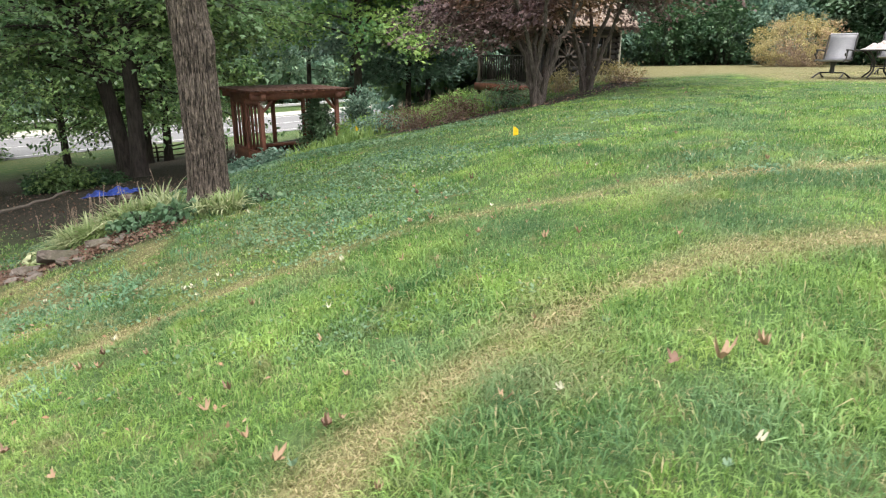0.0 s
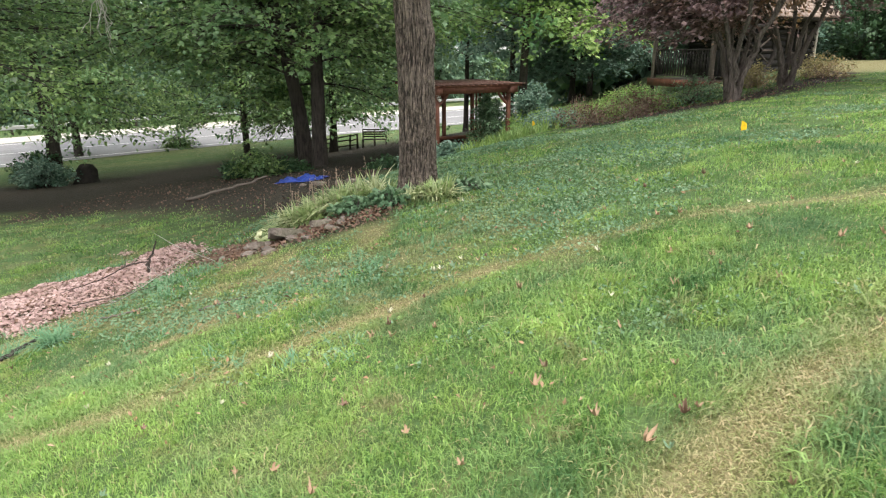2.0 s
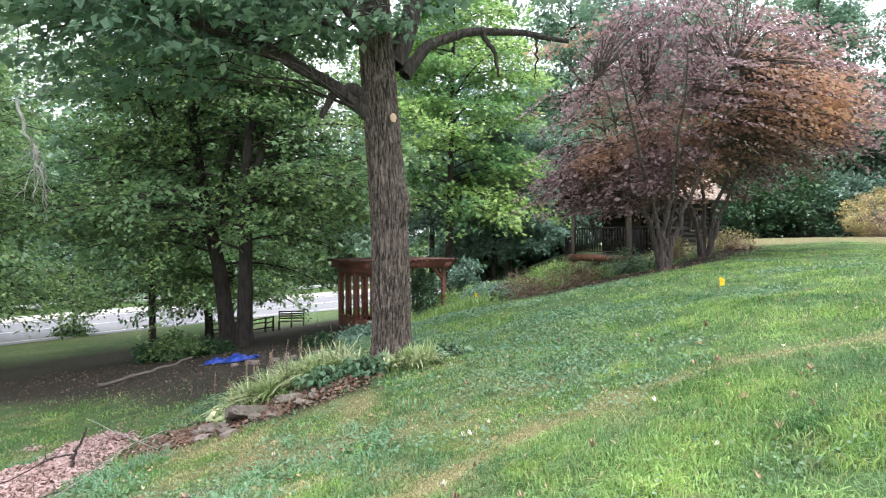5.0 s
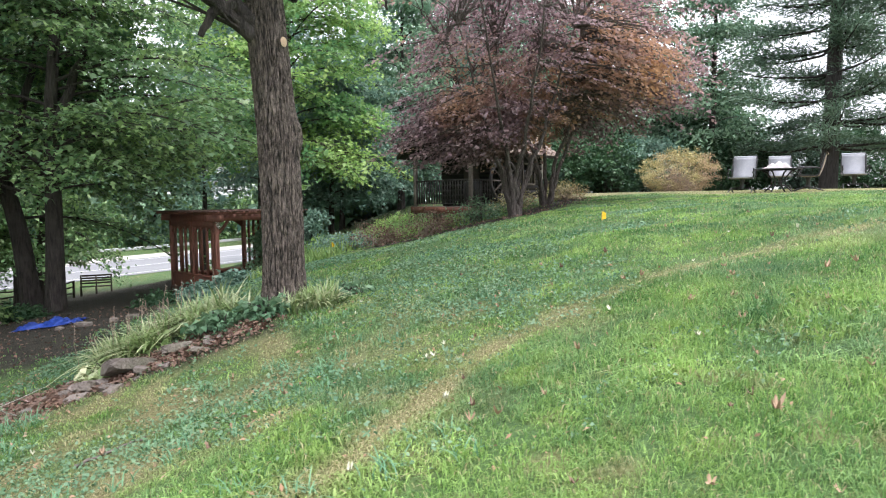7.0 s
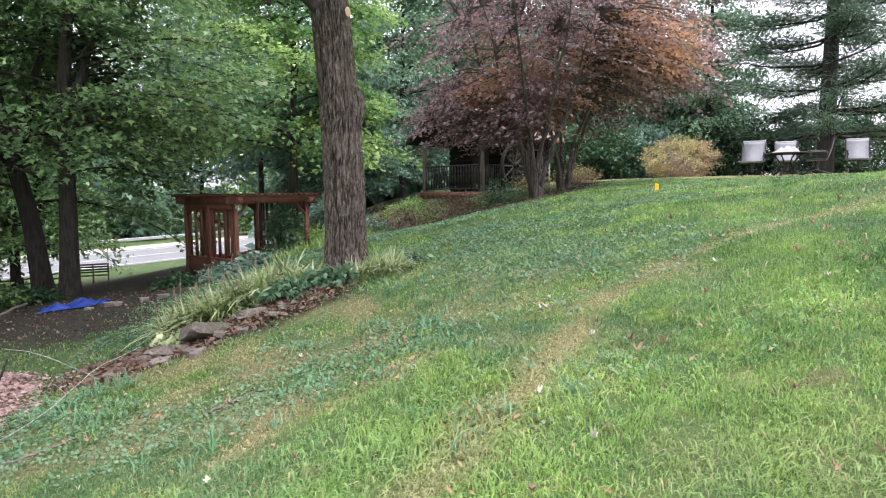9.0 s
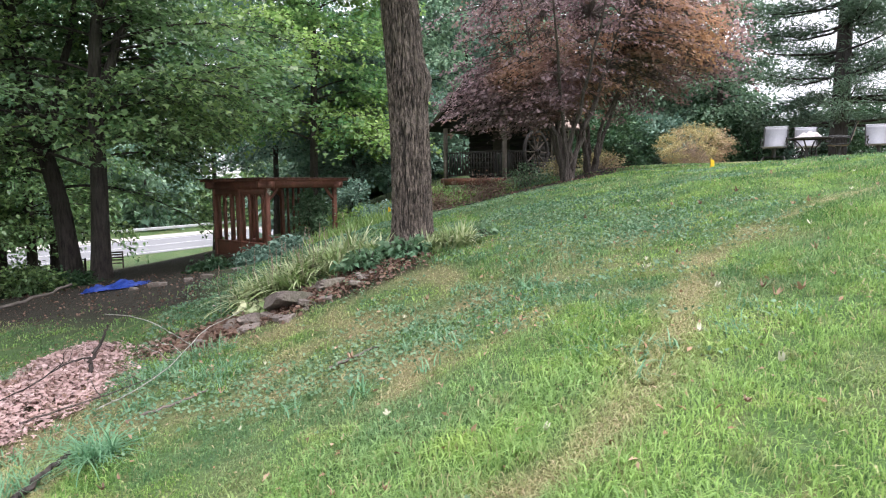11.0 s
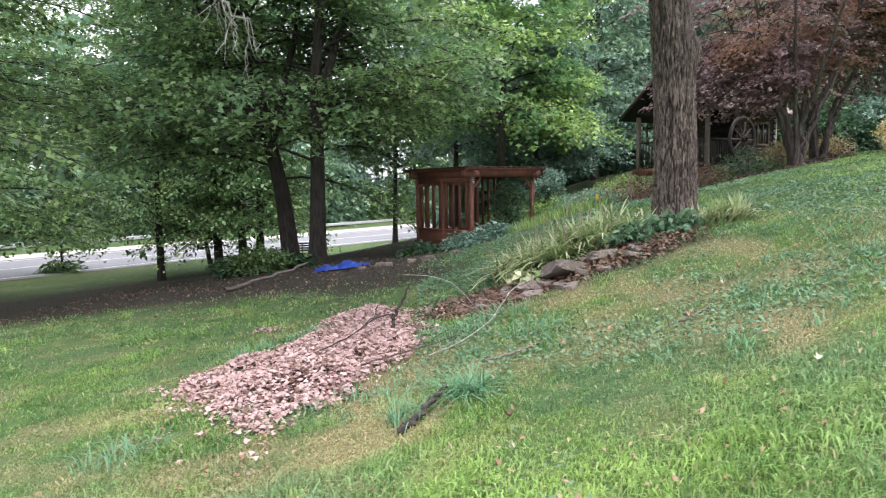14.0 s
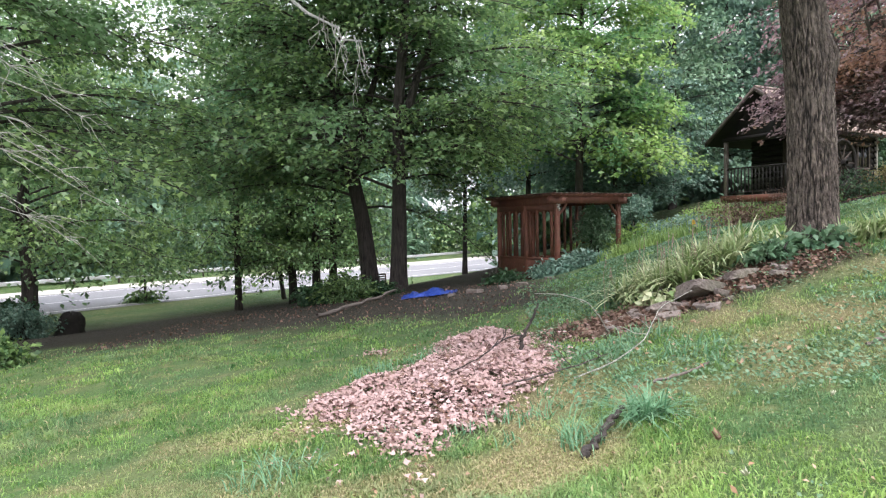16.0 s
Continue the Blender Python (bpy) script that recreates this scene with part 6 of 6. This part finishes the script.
def fallen_leaves():
    rng = np.random.default_rng(15)
    kinds = []
    for k, (material, label) in enumerate(((LEAF_FALLEN, "curled tan dry leaf fallen on the grass"), (LEAF_RUST, "curled rust-brown dry leaf fallen on the grass"), (LEAF_OAK, "green leaf fallen on the grass"), (LEAF_PALE, "pale bleached leaf fallen on the grass"))):
        for c in range(2):
            me = star_leaf(0.046 if k < 2 else 0.042, 1.3 + 0.9 * c, 30 + 2 * k + c)
            me.materials.append(material)
            kinds.append((me, label))

    def drop(x, y, k, scale=1.0):
        me, label = kinds[k]
        ob = new("fallen_leaf", me)
        ob.matrix_basis = pose(x, y, ground_at(x, y) + rng.uniform(0.035, 0.06), rng.uniform(-25, 25), rng.uniform(-25, 25), rng.uniform(0, 360)) @ Matrix.Scale(scale, 4)
        tagged(ob, label, "leaf", "fallen leaves on the lawn")

    for x, y, k, s in ((-1.2, 2.85, 1, 1.1), (-0.32, 4.77, 0, 1.0), (-0.36, 4.15, 1, 1.0), (0.5, 2.42, 6, 0.9), (1.18, 2.45, 1, 1.5), (1.0, 2.5, 2, 1.2), (1.38, 2.5, 1, 1.0), (-0.5, 3.0, 0, 0.8), (-2.25, 5.4, 6, 1.3), (-2.15, 5.45, 4, 1.3), (-2.32, 5.35, 6, 1.2),
                       (-2.25, 3.75, 0, 1.1), (-2.4, 3.8, 1, 1.0), (0.3, 5.1, 0, 1), (0.45, 5.4, 0, 1), (-0.7, 2.3, 1, 1.1), (0.26, 2.44, 0, 1.2)):
        drop(x, y, k, s)
    for _ in range(150):
        x, y = rng.uniform(-7, 3.5), 1.6 + 8 * rng.uniform(0, 1) ** 1.4
        if bareness(x, y) < 0.4:
            drop(x, y, rng.choice([0, 0, 1, 1, 2, 3, 4, 6, 7]), rng.uniform(0.45, 0.95))


fallen_leaves()


def leaf_pile():
    """The heap of dry leaves at the foot of the slope."""
    rng = np.random.default_rng(16)
    n = 70000
    x, y = rng.uniform(-10.4, -6.2, n), rng.uniform(4.4, 10.2, n)
    heaps = ((-8.15, 6.4, 0.72, 1.2), (-8.75, 7.0, 0.62, 0.55), (-7.6, 7.9, 0.7, 1.0), (-7.8, 9.0, 0.5, 0.5))
    u = sum(np.exp(-(((x - a) / c) ** 2 + ((y - b) / d) ** 2)) for a, b, c, d in heaps)
    u = u + 0.09 * patches(x, y, 2.4, 9) + 0.10 * patches(x, y, 7, 19)
    strays = 0.5 * np.exp(-(((x + 9.2) / 0.35) ** 2 + ((y - 9.5) / 0.4) ** 2)) + 0.25 * np.exp(-(((x + 6.8) / 0.5) ** 2 + ((y - 7.2) / 1.0) ** 2))
    keep = rng.uniform(0, 1, n) < 0.5 * ease(0.42, 0.66, u + strays) + 0.03 * ease(0.1, 0.3, u)
    keep &= (x < -7.9) | (y > 5.8 - 0.6 * (x + 7.9))
    x, y, u = x[keep], y[keep], u[keep]
    z = land(x, y) + 0.012 + 0.11 * ease(0.45, 1.1, u) * (0.7 + 0.45 * patches(x, y, 5, 2)) + rng.uniform(0, 0.05, len(x))
    a = rng.uniform(0, 6.28, len(x))
    c = np.stack([x, y, z], 1)
    under = c - np.array([0, 0, 1.0]) * rng.uniform(0.01, 0.045, (len(c), 1)) + rng.normal(0, 0.03, c.shape) * np.array([1, 1, 0])
    tagged(part("dry_leaf_pile", leaves(under, rng.uniform(0.03, 0.06, len(c)), rng.normal(0, 1, c.shape) * np.array([1, 1, 0]), 0.3, rng, 0.7, 0.1), LEAF_DEAD), "lower layer of pinkish-tan dry leaves in the heap", "leaf pile", kind="stuff")
    dark = rng.uniform(0, 1, len(x)) < 0.13 + 0.25 * ease(0.2, 0.9, patches(x, y, 3, 29))
    for chosen, material, label in ((~dark, LEAF_DEAD, "broad heap of pinkish-tan dry leaves on the grass"), (dark, LEAF_RUST, "darker brown dry leaves among the heap")):
        m = int(chosen.sum())
        pair = lobed_leaves(c[chosen], rng.uniform(0.03, 0.068, m), np.stack([np.cos(a), np.sin(a), 0 * a], 1)[chosen], 0.30, rng, 0.16)
        tagged(part("dry_leaf_pile", pair, material), label, "leaf pile", kind="stuff")
    n = 7100
    x = np.concatenate([rng.normal(-5.9, 0.55, 2600), rng.normal(-4.5, 0.6, 1800), rng.uniform(-16, -6.5, 1300), rng.uniform(-1.5, 6, 1400)])
    y = np.concatenate([rng.normal(8.35, 0.36, 2600), rng.normal(8.45, 0.3, 1800), rng.uniform(11.5, 20, 1300), rng.uniform(15, 20.5, 1400)])
    keep = rng.uniform(0, 1, n) < bareness(x, y) + 0.08
    x, y = x[keep], y[keep]
    a = rng.uniform(0, 6.28, len(x))
    pair = leaves(np.stack([x, y, land(x, y) + rng.uniform(0.01, 0.05, len(x))], 1), rng.uniform(0.04, 0.085, len(x)), np.stack([np.cos(a), np.sin(a), 0 * a], 1), 0.45, rng, 0.7, 0.16)
    tagged(part("leaf_litter", pair, LEAF_RUST), "rust-brown leaf litter on the beds and bare soil", "leaf litter", kind="stuff")


leaf_pile()


def slope_litter():
    """Small dead bits and leaf scraps lying in the thin turf of the lower slope."""
    rng = np.random.default_rng(20)
    n = 4200
    x, y = rng.uniform(-9.5, 1.5, n), rng.uniform(2.6, 10.5, n)
    keep = rng.uniform(0, 1, n) < ease(1.0, -5.5, x) * ease(-0.9, 0.9, patches(x, y, 2.4, 41)) * (1 - 0.6 * bareness(x, y))
    x, y = x[keep], y[keep]
    a = rng.uniform(0, 6.28, len(x))
    c = np.stack([x, y, land(x, y) + rng.uniform(0.025, 0.06, len(x))], 1)
    pair = leaves(c, rng.uniform(0.02, 0.06, len(x)), np.stack([np.cos(a), np.sin(a), 0 * a], 1), 0.5, rng, 0.45, 0.1)
    tagged(part("leaf_scraps", pair, LEAF_FALLEN), "scattered tan leaf scraps in the thin grass", "leaf litter", kind="stuff")
    m = 260
    x, y = rng.uniform(-8.5, -2.5, m), rng.uniform(3.4, 9, m)
    keep = (bareness(x, y) < 0.3) & (rng.uniform(0, 1, m) < ease(-0.6, 0.6, patches(x, y, 1.4, 43)))
    x, y = np.repeat(x[keep], 14) + rng.normal(0, 0.05, 14 * keep.sum()), np.repeat(y[keep], 14) + rng.normal(0, 0.05, 14 * keep.sum())
    tagged(part("weed_tufts", arching(np.stack([x, y, land(x, y)], 1), 0.17, 0.009, rng, 1.1, 0.9), LEAF_BLUEGRASS), "loose grey-green weed tufts on the slope", "weeds", kind="stuff")


slope_litter()


def ivy_cover(x, y):
    """How thickly clover and ivy stand in the turf, 0 to 1."""
    return ease(-0.5, 1.0, 0.8 * patches(x, y, 1.9, 12) + 0.4 * patches(x, y, 6, 14) + 0.55 * np.exp(-((x + 1.4) / 2.0) ** 2 - ((y - 7.8) / 1.8) ** 2) + 0.35 * ease(6, 9, y) - 0.9 * ease(-0.6, 1.6, x) - 0.3 * ease(6, 4, y))


def ivy():
    """Low clover and ground ivy spreading through the turf below the oak."""
    rng = np.random.default_rng(17)
    n = 110000
    x, y = rng.uniform(-7, 4.5, n), rng.uniform(3.2, 15, n)
    want = ivy_cover(x, y)
    keep = (rng.uniform(0, 1, n) < want * (1 - 0.7 * bareness(x, y)) * ease(22, 6, y))
    x, y = x[keep], y[keep]
    a = rng.uniform(0, 6.28, len(x))
    c = np.stack([x, y, land(x, y) + rng.uniform(0.02, 0.06, len(x))], 1)
    pair = leaves(c, rng.uniform(0.018, 0.042, len(x)) * (0.75 + 0.06 * y), np.stack([np.cos(a), np.sin(a), 0 * a], 1), 0.45, rng, 0.75, 0.1)
    tagged(part("ground_ivy", pair, LEAF_WEED), "low green clover and ground ivy in the turf", "ground cover", kind="stuff")


ivy()


def tall_grass():
    """Longer pale-green grass on the bank between pergola and cabin."""
    rng = np.random.default_rng(18)
    n = 9500
    x, y = rng.uniform(-4.5, 1.5, n), rng.uniform(17.5, 27.5, n)
    keep = rng.uniform(0, 1, n) < ease(-0.5, 0.6, patches(x, y, 0.9, 4) + 0.4) * ease(2.5, 0.5, x - 0.1 * (y - 20))
    x, y = x[keep], y[keep]
    c = np.stack([x, y, land(x, y)], 1)
    tagged(part("tall_grass", arching(c, 0.5, 0.03, rng, 0.8, 1.0), leaf_material("pale_green_tall_grass", (0.18, 0.30, 0.08), (0.36, 0.48, 0.16), (0.16, 0.27, 0.10), 0.4)),
           "long pale-green grass on the bank", "grass", kind="stuff")


tall_grass()


def lawn():
    """Blades of the lawn, finest along the walk."""
    rng = np.random.default_rng(19)
    vs, fs, ds, ts, k = [], [], [], [], 0
    for x0, x1, y0, y1, density, wide, tall in ((-11, 4, -2.5, 1.2, 160, 0.016, 1.0), (-11, -6, 1.2, 3.2, 600, 0.012, 1.0), (-6, 3.6, 1.2, 3.2, 8500, 0.0040, 1.0), (-11, 4.5, 3.2, 5.5, 5600, 0.0056, 1.0), (-14, 6, 5.5, 9, 2200, 0.0092, 1.0), (-17, 9, 9, 14, 560, 0.016, 1.0), (-3, 15, 14, 20.5, 300, 0.02, 0.6)):
        n = int((x1 - x0) * (y1 - y0) * density)
        m = n // 22
        tx, ty = rng.uniform(x0, x1, m), rng.uniform(y0, y1, m)
        t_tall, t_tone, t_head, t_wide = rng.uniform(0.6, 1.3, m) ** 1.3, rng.uniform(0, 1, m), rng.uniform(0, 6.28, m), rng.uniform(0.75, 1.5, m)
        i = rng.integers(0, m, n)
        spread_m = 0.035 + 0.004 * ty[i]
        x, y = tx[i] + rng.normal(0, 1, n) * spread_m, ty[i] + rng.normal(0, 1, n) * spread_m
        dry, bare = dryness(x, y), bareness(x, y)
        patch = patches(x, y, 2.2, 31)
        thin = 1 - 0.45 * ease(-2.2, -3.8, x) * ease(4.2, 5.4, y + 0.25 * (x + 6)) * ease(-9.5, -8.2, x)
        keep = rng.uniform(0, 1, n) < thin * (1 - 0.93 * bare) * (1 - 0.5 * ivy_cover(x, y) * ease(3.5, 6, y)) * (0.7 + 0.3 * ease(-0.7, 0.4, patch)) * ease(-0.02, 0.12, (x + 3.48) ** 2 + (y - 9.3) ** 2 - 0.15)
        x, y, dry, patch, i = x[keep], y[keep], dry[keep], patch[keep], i[keep]
        m = len(x)
        lush = np.clip(ease(0.1, 0.9, patches(x, y, 1.1, 33)) * ease(6.5, 3, y) + 0.55 * ease(4.6, 3.4, y + 0.35 * patches(x, y, 1.8, 35)), 0, 1)
        h = tall * rng.uniform(0.035, 0.075, m) * t_tall[i] * (1 + 0.3 * patch + 0.3 * lush) * (1 - 0.62 * dry)
        heading = np.where(rng.uniform(0, 1, m) < 0.6, t_head[i] + rng.normal(0, 0.6, m), rng.uniform(0, 6.28, m))
        v, f = blades(np.stack([x, y, land(x, y)], 1), np.maximum(0.02, h), wide * t_wide[i] * rng.uniform(0.7, 1.4, m) * (1 + 0.25 * lush), rng.uniform(0.1, 1.6, m) + 0.5 * dry, rng, heading)
        vs.append(v)
        fs.append(f + k)
        ds.append(np.repeat(np.clip(dry * rng.uniform(0.55, 1.3, m) + 0.8 * (rng.uniform(0, 1, m) < 0.08), 0, 1), 4))
        ts.append(np.repeat(np.clip(0.6 * t_tone[i] + 0.35 * rng.uniform(0, 1, m) + 0.22 * patches(x, y, 2.9, 45) + 0.12 * lush + 0.22 * ease(4.7, 3.7, y + 0.35 * patches(x, y, 1.8, 35)) * ease(-1.5, -3.0, x) - 0.03, 0, 1), 4))
        k += len(v)
    me = fast_mesh("grass", np.concatenate(vs), np.concatenate(fs))
    for key, rows in (("dry", ds), ("tone", ts)):
        me.attributes.new(key, "FLOAT", "POINT").data.foreach_set("value", np.concatenate(rows).astype(np.float32))
    tagged(put("grass", me, BLADE), "mown green lawn grass with straw-coloured dry blades", "grass", kind="stuff")


lawn()
